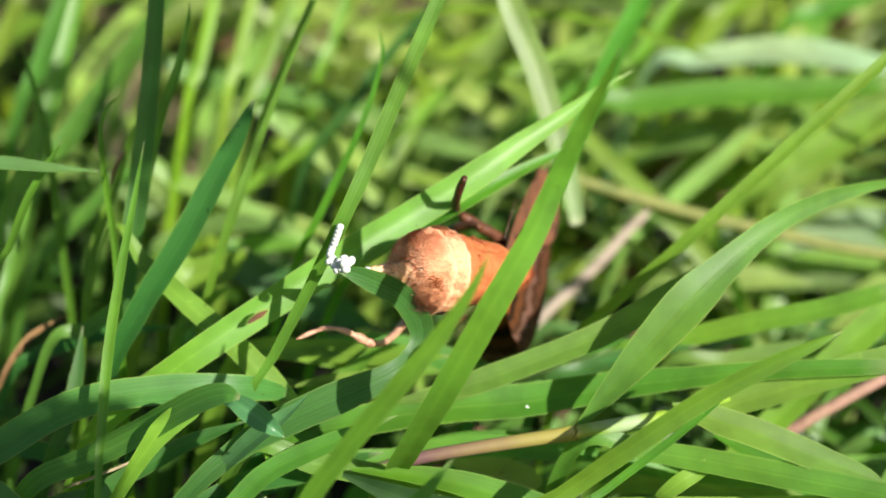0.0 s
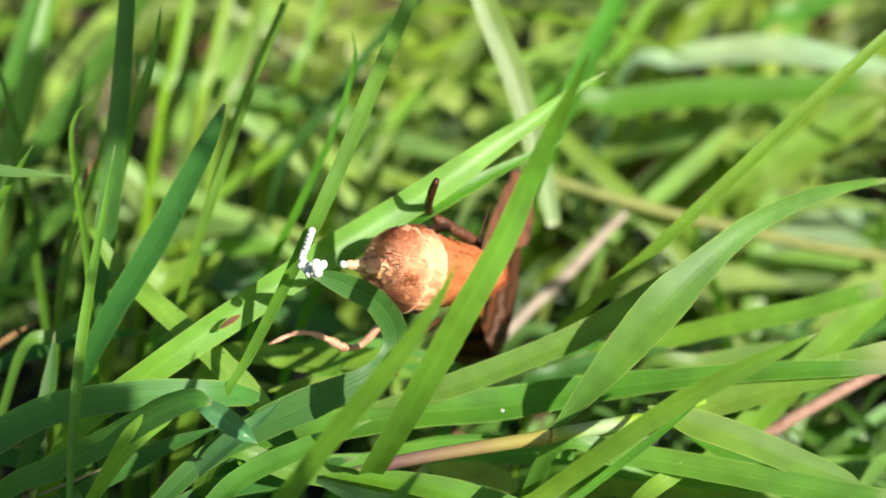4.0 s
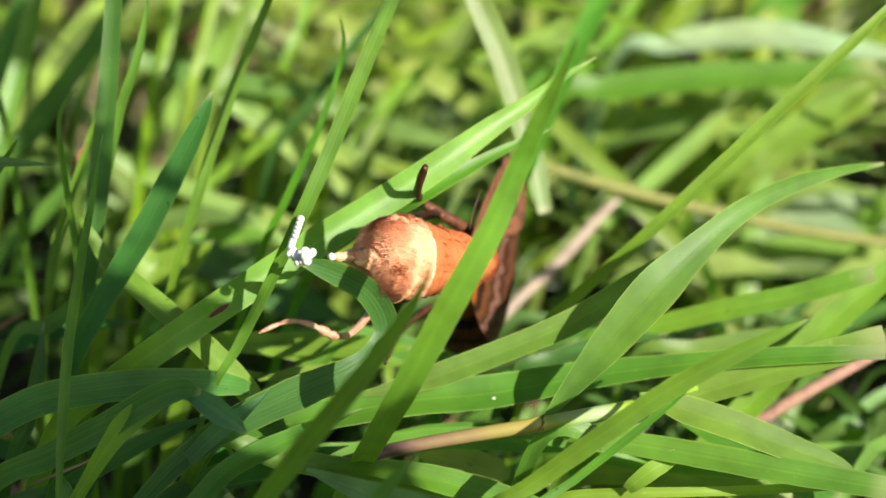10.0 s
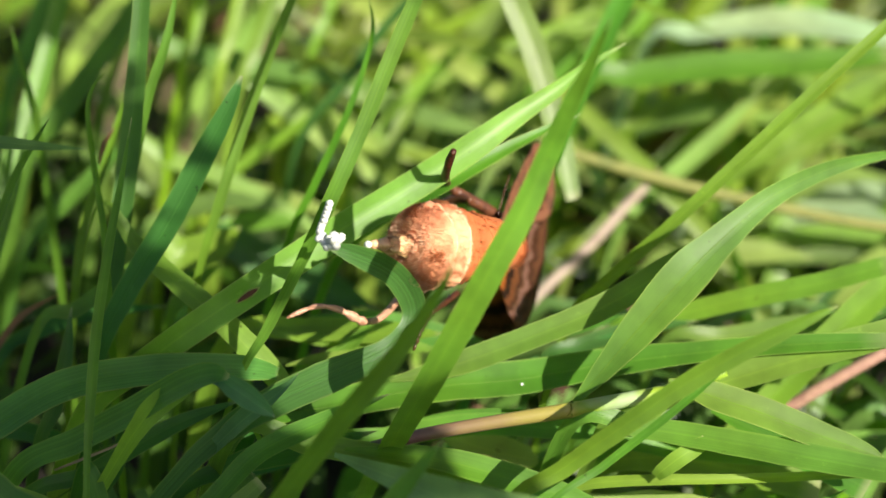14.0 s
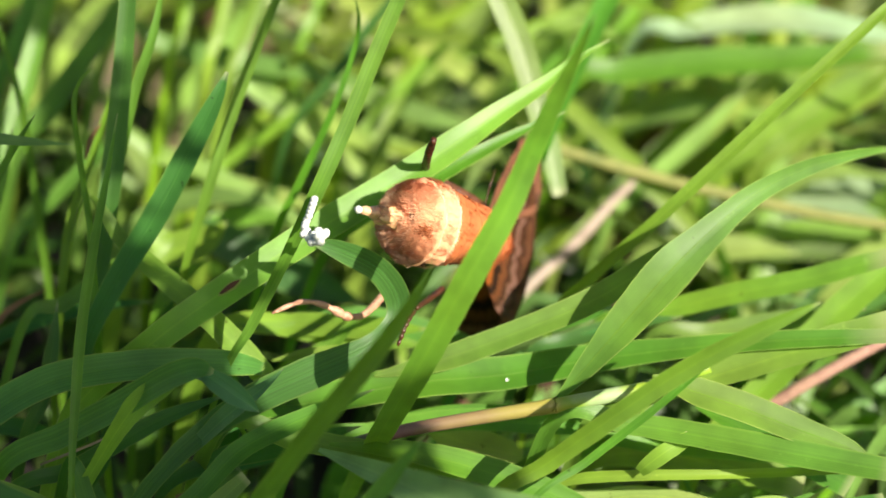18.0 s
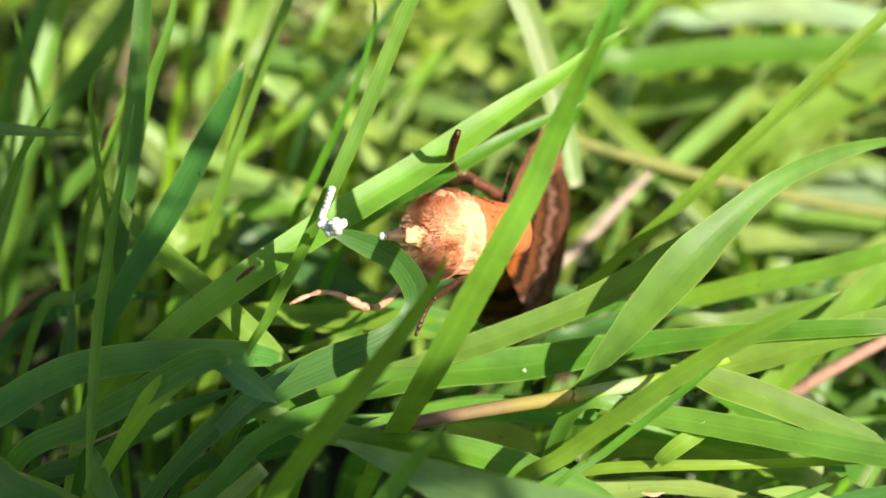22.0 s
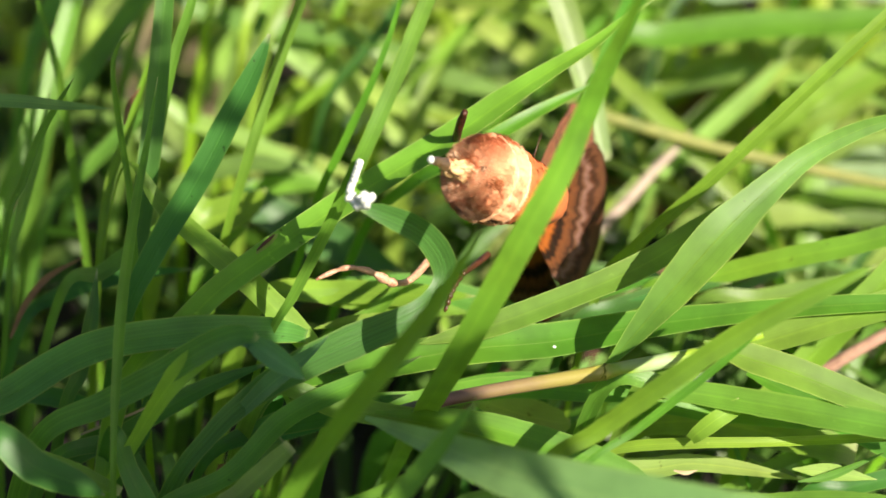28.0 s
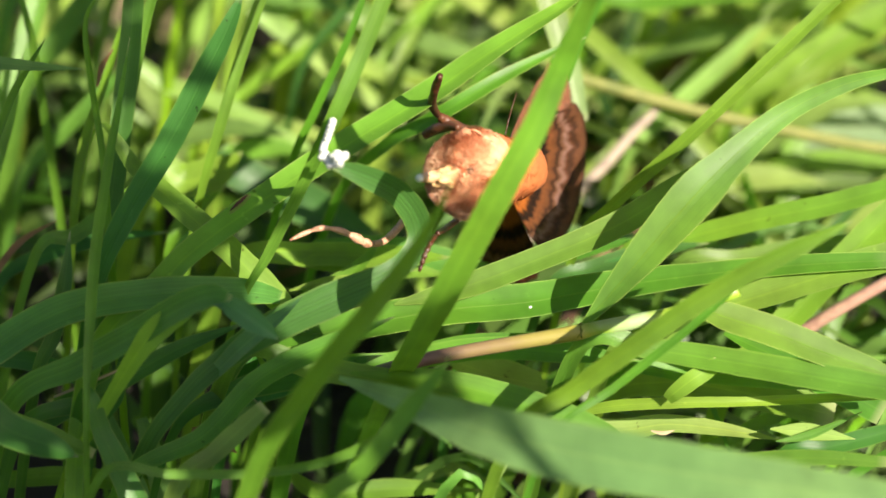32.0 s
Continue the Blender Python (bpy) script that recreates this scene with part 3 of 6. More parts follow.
blade("mid", 20, (-16.9, -94.2, -3.0, 1.6), (-13.8, -95.6, 26.4, 1.9), (-6.5, -95.4, 52.8, 2.0), (-1.2, -94.5, 58.3, 2.4), (4.8, -92.5, 65.7, 2.6), (10.7, -90.6, 73.0, 0.1), label="fresh mid-green grass blade arching over the sward")
blade("soft", -10, (8.7, -73.1, -2.7, 1.2), (11.6, -74.5, 24.8, 1.4), (18.3, -75.0, 50.0, 2.0), (26.9, -73.5, 56.7, 2.7), (36.2, -72.7, 63.9, 3.0), (44.7, -71.6, 69.9, 2.9), (53.8, -70.9, 75.2, 2.5), (59.9, -70.3, 78.2, 1.5), (63.8, -69.4, 79.8, 0.1), label="bright yellow-green grass blade in sunlight")
blade("mid", 0, (14.7, -71.8, -3.0, 0.8), (17.3, -72.8, 23.2, 0.9), (23.3, -71.3, 46.5, 0.9), (32.8, -67.4, 53.2, 1.2), (40.7, -65.2, 59.0, 1.2), (46.9, -63.5, 64.0, 0.9), (52.5, -60.9, 68.5, 0.1), label="fresh mid-green grass blade arching over the sward")

# tall tuft
tuft_of("tall dark green upright grass tuft")
blade("mid", 12, (-40.5, -74.1, -3.0, 0.8), (-40.1, -73.2, 24.8, 0.9), (-39.4, -67.3, 49.5, 0.9), (-38.8, -61.7, 59.1, 1.4), (-38.0, -54.4, 67.7, 1.6), (-36.6, -45.4, 75.4, 1.4), (-35.1, -37.1, 81.8, 0.9), (-33.7, -30.8, 88.6, 0.1), label="fresh mid-green grass blade arching over the sward")
blade("deep", 5, (-44.2, -41.5, -3.0, 2.1), (-43.0, -40.8, 24.1, 2.5), (-40.4, -35.6, 48.3, 2.6), (-37.6, -29.0, 63.9, 3.2), (-35.4, -23.6, 77.1, 3.3), (-33.8, -18.7, 89.6, 2.9), (-32.7, -13.4, 100.8, 2.5), (-31.9, -8.5, 111.2, 1.9), label="ribbed grass blade with half shade put into its dark green")
blade("ribbed_deep", 15, (-45.0, -44.2, 5.3, 2.1), (-43.6, -43.8, 30.0, 2.5), (-40.3, -40.2, 52.2, 2.7), (-35.4, -38.3, 63.6, 3.5), (-28.7, -34.6, 73.9, 3.9), (-23.8, -31.0, 82.2, 3.6), (-20.1, -28.4, 88.7, 2.5), (-18.1, -26.1, 92.7, 0.5), label="ribbed grass blade with half shade put into its dark green", rib=True, wave=3.0)
blade("mid", 10, (-41.7, -35.8, -3.0, 0.8), (-40.5, -34.5, 28.8, 0.9), (-37.6, -28.0, 57.5, 1.0), (-35.4, -22.2, 71.5, 1.3), (-32.6, -17.3, 84.1, 1.5), (-29.7, -14.9, 92.2, 1.3), (-28.2, -12.5, 98.4, 0.6), (-27.8, -11.9, 101.4, 0.1), label="fresh mid-green grass blade arching over the sward")
blade("soft", -15, (-32.7, -19.6, 4.0, 1.0), (-30.7, -22.6, 30.7, 1.0), (-26.9, -21.1, 53.4, 1.1), (-22.7, -18.7, 67.6, 1.6), (-18.8, -14.6, 78.6, 1.7), (-14.6, -9.9, 88.7, 1.5), (-10.3, -5.8, 97.9, 1.1), (-6.2, -1.7, 107.0, 0.7), label="thin bright green grass blade catching sun")
blade("mid", 0, (-24.3, -14.3, -3.0, 1.0), (-21.0, -15.4, 28.6, 1.1), (-13.3, -14.3, 57.2, 1.2), (-8.9, -13.1, 67.3, 1.2), (-3.9, -11.5, 78.1, 1.0), (-0.7, -9.0, 86.4, 0.7), (0.3, -8.3, 91.6, 0.5), (-0.3, -7.3, 95.4, 0.1), label="fresh mid-green grass blade arching over the sward")
blade("mid", -20, (-66.7, -7.4, -3.0, 2.2), (-65.4, -7.0, 23.1, 2.7), (-62.4, -2.3, 46.1, 2.8), (-58.2, 5.6, 55.8, 3.7), (-54.0, 13.6, 65.5, 3.6), (-50.6, 21.6, 75.4, 3.0), (-48.1, 28.7, 83.7, 2.2), (-45.5, 34.1, 93.0, 1.2), label="fresh mid-green grass blade arching over the sward")
blade("mid", 18, (-63.3, 17.1, -3.0, 2.3), (-61.2, 17.4, 25.9, 2.8), (-56.3, 21.8, 51.8, 2.9), (-51.1, 27.5, 57.5, 4.1), (-44.9, 33.5, 64.1, 3.9), (-38.6, 39.9, 71.1, 3.4), (-32.4, 46.7, 79.0, 2.2), label="fresh mid-green grass blade arching over the sward")
blade("blue", 20, (-64.3, -32.3, 86.1, 1.7), (-54.5, -32.4, 85.9, 2.0), (-47.2, -32.8, 85.3, 1.4), (-40.2, -33.0, 84.8, 0.1), label="bluish green grass blade tip in shade")
blade("mid", 30, (-63.4, -46.6, -3.0, 0.8), (-61.1, -45.2, 33.8, 0.9), (-55.8, -38.4, 67.5, 1.0), (-53.3, -34.7, 73.9, 1.4), (-50.8, -31.4, 79.6, 1.3), (-48.0, -29.0, 83.8, 0.9), (-45.9, -27.3, 86.7, 0.1), label="fresh mid-green grass blade arching over the sward")
blade("mid", 10, (-36.3, -45.8, -3.0, 1.0), (-36.7, -44.4, 28.6, 1.1), (-37.8, -37.4, 57.3, 1.2), (-38.5, -32.1, 70.5, 1.1), (-39.9, -27.1, 79.0, 1.0), (-40.7, -23.4, 85.5, 0.8), (-39.9, -21.5, 88.7, 0.5), (-37.7, -20.3, 90.8, 0.1), label="fresh mid-green grass blade arching over the sward")
blade("mid", 15, (-46.2, -8.7, -3.0, 1.1), (-47.6, -6.9, 33.8, 1.3), (-51.0, 0.9, 67.5, 1.4), (-52.3, 4.3, 73.5, 1.2), (-54.0, 7.4, 78.8, 0.9), (-55.2, 9.7, 82.8, 0.1), label="fresh mid-green grass blade arching over the sward")
blade("bright", 10, (-47.8, -28.4, -3.0, 1.0), (-46.9, -27.3, 26.6, 1.1), (-44.7, -21.2, 53.3, 1.2), (-43.0, -15.6, 62.9, 1.6), (-40.2, -9.6, 69.3, 1.3), (-38.2, -4.5, 74.3, 0.9), (-36.5, -2.3, 78.0, 0.1), label="thin bright green grass blade catching sun")

# leaning tuft
tuft_of("bright green grass tuft leaning over with stems")
blade("soft", 2, (27.8, -52.7, 52.6, 0.1), (31.7, -51.4, 56.9, 2.4), (37.3, -49.0, 63.0, 4.9), (44.5, -45.0, 70.0, 6.3), (50.3, -40.5, 73.8, 4.4), (57.2, -35.1, 77.1, 3.1), (65.0, -28.9, 77.8, 2.4), (72.1, -23.6, 77.0, 1.5), (79.5, -17.8, 75.0, 0.5), label="bright yellow-green grass blade in sunlight", rib=True, margin=True)
blade("bright", 8, (21.6, -17.7, -2.7, 0.9), (23.7, -21.6, 24.5, 1.0), (28.5, -25.4, 50.0, 1.2), (33.8, -27.4, 58.4, 1.7), (43.9, -28.1, 69.2, 1.9), (54.5, -25.0, 78.7, 2.0), (64.4, -21.3, 87.1, 1.9), (74.1, -16.9, 94.6, 1.7), (84.3, -11.2, 102.4, 0.7), label="thin bright green grass blade catching sun", wave=3.0)
blade("soft", 25, (-29.1, -48.2, -3.0, 2.8), (-26.3, -49.8, 23.8, 3.3), (-19.7, -49.9, 47.6, 3.5), (-5.8, -48.0, 50.8, 5.0), (9.0, -45.0, 52.1, 5.8), (21.4, -42.8, 51.9, 5.7), (33.8, -40.9, 53.1, 4.8), (46.1, -41.1, 54.9, 3.5), (60.0, -42.2, 56.9, 3.0), (77.8, -43.6, 58.4, 2.3), label="wide green grass blade with a white speck", rib=True, margin=True)
blade("lime", 20, (25.6, -18.0, -3.0, 1.6), (28.4, -20.1, 22.6, 1.9), (34.7, -21.2, 45.3, 2.0), (44.0, -21.4, 49.0, 2.9), (55.8, -21.7, 52.5, 3.2), (65.8, -22.4, 55.2, 3.2), (78.3, -22.5, 59.1, 2.7), label="bright yellow-green grass blade in sunlight")
blade("lime", 15, (45.3, -31.6, -3.0, 2.4), (47.0, -32.8, 15.4, 2.8), (50.8, -31.8, 30.8, 3.0), (59.4, -27.4, 38.6, 4.3), (67.9, -23.1, 46.0, 4.6), (75.6, -19.5, 52.3, 4.5), (85.9, -15.6, 59.0, 3.7), label="bright yellow-green grass blade in sunlight", rib=True)
blade("lime", 20, (24.4, -46.6, -3.0, 1.8), (27.2, -48.1, 23.6, 2.1), (33.7, -47.8, 47.3, 2.2), (43.5, -45.9, 50.5, 3.7), (54.2, -44.3, 53.3, 4.4), (64.1, -42.8, 55.8, 4.6), (78.1, -41.0, 59.0, 4.4), label="bright yellow-green grass blade in sunlight")
stem("pink", 0, (61.6, -21.6, 32.6, 1.9), (62.7, -21.3, 33.1, 2.0), (69.4, -21.0, 37.6, 1.9), (81.2, -19.5, 44.3, 1.7), label="pinkish brown grass stem lying in the sward")
blade("soft", 20, (42.1, -53.1, 57.9, 0.4), (47.8, -54.2, 56.1, 4.2), (55.0, -55.5, 54.0, 4.6), (62.3, -56.9, 51.4, 4.2), (69.6, -58.3, 49.1, 2.5), (72.8, -59.1, 47.7, 0.1), label="bright yellow-green grass blade in sunlight", rib=True, margin=True)
blade("mid", 25, (18.1, -51.1, -3.0, 1.8), (21.2, -53.2, 25.8, 2.2), (28.4, -54.5, 51.6, 2.3), (39.0, -54.9, 50.9, 3.3), (51.0, -57.6, 50.2, 4.0), (62.9, -60.5, 49.3, 4.3), (78.0, -63.6, 47.9, 3.7), label="fresh mid-green grass blade arching over the sward", rib=True)
blade("lime", 0, (40.3, -57.5, 44.5, 1.6), (41.3, -57.9, 45.8, 2.2), (43.5, -57.9, 47.8, 2.6), (45.8, -57.1, 49.0, 2.4), (47.4, -56.6, 49.9, 1.8), label="short folded lime green leaf", wave=2.0)
stem("stem", 0, (-2.4, -56.4, 48.2, 1.8), (5.7, -55.4, 50.1, 1.9), (14.7, -54.6, 51.5, 2.0), (27.2, -53.6, 53.1, 2.2), (28.3, -53.5, 53.3, 2.6), (29.4, -53.4, 53.4, 2.2), (35.7, -52.9, 54.4, 2.2), (43.0, -52.1, 55.7, 1.9), (50.2, -52.5, 59.0, 1.8), label="grass stem with a node, purple-brown to yellow-green")
blade("bright", 10, (23.6, -56.0, 39.5, 0.3), (30.9, -55.6, 42.0, 1.5), (40.1, -56.1, 43.0, 1.6), (51.0, -56.0, 43.0, 1.4), (61.5, -54.9, 42.6, 1.4), (72.9, -53.8, 42.3, 1.1), label="thin bright green grass blade catching sun")
blade("pale", 25, (23.2, -50.7, 38.2, 0.3), (32.8, -52.0, 36.0, 3.3), (40.8, -51.6, 36.6, 3.0), (48.8, -52.1, 35.8, 2.2), (56.8, -52.9, 34.4, 0.1), label="pale washed green grass blade in full sun", rib=True)
blade("mid", 0, (55.5, -58.0, 37.6, 0.2), (60.3, -57.5, 38.3, 1.2), (67.6, -56.0, 41.0, 0.1), label="fresh mid-green grass blade arching over the sward")
blade("pale", 20, (54.9, -55.4, 38.0, 0.3), (60.4, -55.7, 37.6, 2.4), (66.8, -56.2, 36.6, 0.1), label="pale washed green grass blade in full sun")
blade("mid", 25, (49.3, -40.2, 44.5, 0.8), (59.6, -44.3, 41.2, 4.5), (71.4, -49.3, 36.6, 4.5), label="fresh mid-green grass blade arching over the sward")

# far tuft
tuft_of("pale sunlit grass tuft with dry stalks")
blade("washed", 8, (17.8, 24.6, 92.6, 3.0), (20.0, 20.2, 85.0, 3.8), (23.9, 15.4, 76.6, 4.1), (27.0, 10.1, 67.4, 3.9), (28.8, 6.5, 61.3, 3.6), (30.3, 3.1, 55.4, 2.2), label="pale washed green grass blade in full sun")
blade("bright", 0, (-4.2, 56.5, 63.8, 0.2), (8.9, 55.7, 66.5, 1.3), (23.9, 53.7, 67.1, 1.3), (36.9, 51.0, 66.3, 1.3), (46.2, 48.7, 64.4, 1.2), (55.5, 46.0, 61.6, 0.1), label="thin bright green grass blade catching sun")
blade("sheen", 35, (34.2, 65.0, -3.0, 1.7), (37.2, 63.4, 25.7, 2.0), (44.4, 63.1, 51.4, 2.1), (52.1, 63.9, 52.8, 4.8), (61.7, 64.7, 54.1, 6.1), (71.3, 64.7, 54.1, 6.1), (80.9, 63.9, 52.6, 4.4), (91.4, 62.9, 50.9, 1.8), label="grass blade coloured whitish green for its sheen in sun")
blade("mid", 25, (21.2, 49.3, -3.0, 1.9), (24.3, 47.6, 25.9, 2.3), (31.5, 47.2, 51.7, 2.4), (41.8, 48.1, 53.3, 4.4), (55.9, 48.8, 54.5, 5.0), (70.0, 49.0, 55.0, 4.7), (85.9, 49.5, 55.8, 3.5), label="fresh mid-green grass blade arching over the sward")
blade("bright", 0, (-10.7, 66.8, -3.0, 1.5), (-8.6, 65.6, 18.6, 1.8), (-3.7, 66.4, 37.1, 1.9), (8.9, 71.1, 41.2, 2.7), (20.7, 75.3, 44.5, 2.5), (31.5, 79.1, 47.0, 2.2), (40.5, 83.3, 50.3, 0.1), label="thin bright green grass blade catching sun")
blade("bright", 0, (19.1, 79.9, -3.0, 1.8), (20.8, 78.9, 16.5, 2.2), (24.8, 80.2, 33.0, 2.3), (31.8, 84.2, 39.9, 2.6), (38.8, 88.2, 46.8, 2.6), (46.7, 92.7, 54.5, 2.3), label="thin bright green grass blade catching sun")
blade("bright", 0, (36.9, 65.5, -3.0, 1.8), (38.7, 64.8, 18.9, 2.1), (43.0, 66.9, 37.9, 2.2), (49.8, 71.8, 46.3, 2.5), (57.6, 76.6, 54.8, 2.4), (64.4, 80.5, 61.5, 1.9), label="thin bright green grass blade catching sun")
blade("deep", 36, (-20.2, 33.9, -3.0, 1.3), (-18.2, 33.8, 23.2, 1.5), (-13.4, 37.2, 46.5, 1.6), (-6.0, 44.1, 54.4, 2.0), (0.5, 50.3, 61.1, 2.0), (8.0, 56.1, 67.1, 1.8), (15.5, 62.1, 73.6, 1.2), label="ribbed grass blade with half shade put into its dark green")
stem("beige", 0, (21.8, 14.7, 27.5, 1.7), (26.9, 19.0, 30.8, 1.8), (33.9, 25.6, 34.4, 1.8), (39.6, 32.1, 37.6, 1.7), (43.5, 35.7, 39.8, 1.1), (45.2, 36.9, 41.8, 0.3), label="dry beige grass stalk")
stem("olive", 0, (25.7, 37.2, 46.5, 1.6), (35.0, 35.8, 44.0, 2.0), (48.0, 33.9, 40.7, 2.0), (62.0, 32.2, 37.8, 2.0), (75.9, 30.7, 35.2, 1.8), (88.9, 29.8, 33.6, 1.7), label="olive brown arched grass stalk")
blade("sheen", 35, (47.4, 52.3, -3.0, 3.6), (48.8, 50.5, 12.1, 4.3), (52.2, 49.8, 24.2, 4.5), (63.8, 51.0, 26.3, 7.5), (76.3, 51.4, 27.1, 8.6), (91.7, 51.7, 27.5, 8.0), label="grass blade coloured whitish green for its sheen in sun")
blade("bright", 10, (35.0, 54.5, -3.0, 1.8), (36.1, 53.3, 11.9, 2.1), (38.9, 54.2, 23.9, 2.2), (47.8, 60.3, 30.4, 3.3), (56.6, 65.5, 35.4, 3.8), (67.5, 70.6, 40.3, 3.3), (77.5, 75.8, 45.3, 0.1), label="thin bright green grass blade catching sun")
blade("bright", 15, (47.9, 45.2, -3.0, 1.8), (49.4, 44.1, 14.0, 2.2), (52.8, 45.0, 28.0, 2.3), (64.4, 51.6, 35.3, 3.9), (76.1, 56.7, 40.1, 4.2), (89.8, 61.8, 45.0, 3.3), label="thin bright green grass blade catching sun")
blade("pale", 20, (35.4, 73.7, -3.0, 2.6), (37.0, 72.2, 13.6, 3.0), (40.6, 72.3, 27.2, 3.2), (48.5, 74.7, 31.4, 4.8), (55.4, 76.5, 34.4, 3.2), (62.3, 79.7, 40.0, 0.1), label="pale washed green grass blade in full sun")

# low tuft
tuft_of("low shaded green grass tuft with arching leaves")
blade("ribbed", 20, (-69.4, -61.4, -2.5, 4.0), (-66.6, -61.8, 24.9, 4.8), (-60.0, -61.1, 50.1, 5.0), (-53.8, -57.9, 53.6, 5.2), (-43.2, -55.8, 59.3, 4.8), (-31.3, -53.8, 60.6, 4.5), (-21.7, -52.0, 59.9, 4.0), (-16.2, -48.7, 57.5, 3.1), (-12.4, -44.1, 53.5, 1.2), label="mid-green grass blade with fine parallel ribs", rib=True, margin=True)
blade("ribbed", 15, (-60.0, -56.8, -2.5, 2.5), (-57.1, -59.0, 23.7, 3.0), (-50.7, -60.6, 47.0, 3.1), (-40.7, -61.2, 53.9, 3.8), (-32.3, -62.5, 59.7, 4.1), (-25.7, -65.0, 65.4, 3.9), (-21.5, -66.8, 68.1, 3.3), (-18.8, -67.9, 68.3, 0.8), label="fresh mid-green grass blade arching over the sward")
blade("teal", 10, (-21.9, -64.4, 65.6, 0.8), (-20.1, -66.1, 66.7, 2.0), (-18.0, -67.5, 66.1, 3.1), (-16.0, -68.3, 64.9, 3.2), (-14.2, -68.9, 63.8, 2.0), (-12.7, -68.6, 62.2, 0.1), label="folded bluish green leaf tip", wave=2.0, fold=0.3)
blade("teal", 25, (-31.6, -55.5, 39.2, 0.6), (-26.8, -58.5, 46.0, 1.3), (-22.4, -60.0, 51.3, 2.1), (-18.6, -60.8, 55.9, 2.8), (-15.7, -61.3, 58.9, 3.0), (-13.3, -60.4, 60.4, 2.0), (-11.0, -59.5, 62.0, 0.8), (-9.8, -58.9, 63.1, 0.1), label="bluish green grass blade low in the shade", fold=0.15)
blade("lime", -15, (-50.8, -64.2, -3.0, 0.9), (-48.5, -65.9, 19.6, 1.0), (-43.0, -66.2, 39.3, 1.1), (-39.0, -65.7, 46.2, 1.7), (-35.2, -65.3, 52.9, 2.1), (-32.4, -64.9, 57.5, 2.7), (-29.7, -64.1, 60.9, 3.4), (-26.2, -62.9, 63.1, 3.0), (-23.0, -62.2, 64.2, 0.1), label="bright yellow-green grass blade in sunlight")
blade("mid", 25, (-29.7, -52.7, -3.0, 1.8), (-26.6, -55.0, 26.0, 2.1), (-19.3, -56.6, 52.0, 2.2), (-8.8, -57.5, 50.5, 3.3), (1.7, -58.4, 48.8, 3.4), (12.2, -59.5, 47.0, 3.0), (23.5, -60.8, 44.6, 1.8), label="fresh mid-green grass blade arching over the sward")
blade("mid", 20, (-17.5, -44.4, -3.0, 2.4), (-15.0, -46.1, 20.8, 2.8), (-9.2, -46.5, 41.5, 3.0), (2.4, -45.3, 43.5, 3.3), (14.8, -44.4, 45.1, 3.3), (27.2, -44.8, 44.4, 3.0), (37.1, -45.4, 43.3, 0.1), label="fresh mid-green grass blade arching over the sward")
blade("pale", 20, (9.0, -36.4, 38.9, 0.8), (15.7, -37.7, 36.7, 5.3), (22.5, -38.5, 35.3, 3.8), (24.1, -38.4, 35.6, 0.1), label="pale washed green grass blade in full sun")
blade("mid", 30, (-9.9, -19.5, 48.3, 0.8), (0.4, -20.1, 47.2, 4.5), (10.7, -21.2, 45.3, 4.2), (19.3, -22.0, 43.9, 0.1), label="fresh mid-green grass blade arching over the sward")
blade("lime", 25, (-31.2, -20.9, -3.0, 2.6), (-28.3, -23.1, 23.7, 3.0), (-21.7, -24.6, 47.4, 3.2), (-9.7, -25.5, 49.8, 3.6), (2.2, -27.5, 50.4, 3.6), (10.7, -29.3, 51.2, 0.1), label="bright yellow-green grass blade in sunlight", rib=True)
blade("deep", 20, (-35.6, 16.2, -3.0, 3.8), (-33.0, 13.9, 21.4, 4.6), (-27.1, 12.0, 42.8, 4.8), (-18.1, 10.7, 40.5, 6.4), (-10.0, 8.9, 37.4, 6.4), (-0.0, 6.6, 33.5, 0.1), label="ribbed grass blade with half shade put into its dark green")
blade("bright", 20, (-44.9, 3.2, -3.0, 3.1), (-42.0, 1.0, 24.6, 3.7), (-35.1, -0.5, 49.1, 3.9), (-29.8, -0.9, 48.4, 5.5), (-24.5, -0.1, 49.9, 4.7), (-21.0, 1.3, 52.2, 0.1), label="thin bright green grass blade catching sun")
blade("sea", 12, (-4.8, -66.2, 54.4, 0.6), (4.5, -80.2, 59.4, 3.6), (13.5, -92.6, 63.3, 6.3), (24.9, -100.3, 64.5, 7.8), (38.9, -106.9, 65.6, 7.6), (52.6, -111.7, 66.1, 6.5), (68.9, -116.8, 66.0, 5.5), label="wide sunlit green grass blade close to the eye", wave=5.0)
blade("mid", 25, (-3.6, -59.5, 50.9, 0.6), (8.9, -60.2, 49.7, 3.6), (20.6, -61.8, 46.9, 4.3), (30.7, -63.7, 43.7, 2.9), (36.9, -65.7, 40.3, 0.1), label="fresh mid-green grass blade arching over the sward")
blade("dull", 15, (-34.9, -74.7, -3.0, 1.9), (-32.6, -75.7, 20.7, 2.3), (-27.4, -74.2, 41.4, 2.4), (-21.9, -71.6, 46.0, 2.7), (-18.0, -69.9, 49.0, 2.7), (-14.9, -68.5, 51.4, 2.0), label="dull grey-green grass blade lying flat")
blade("deep", 20, (-67.4, -64.0, -3.0, 3.3), (-64.3, -66.8, 26.8, 3.9), (-57.0, -69.6, 53.5, 4.1), (-49.4, -71.5, 50.1, 4.8), (-43.3, -72.7, 48.0, 3.4), (-40.2, -73.4, 46.9, 0.1), label="ribbed grass blade with half shade put into its dark green")
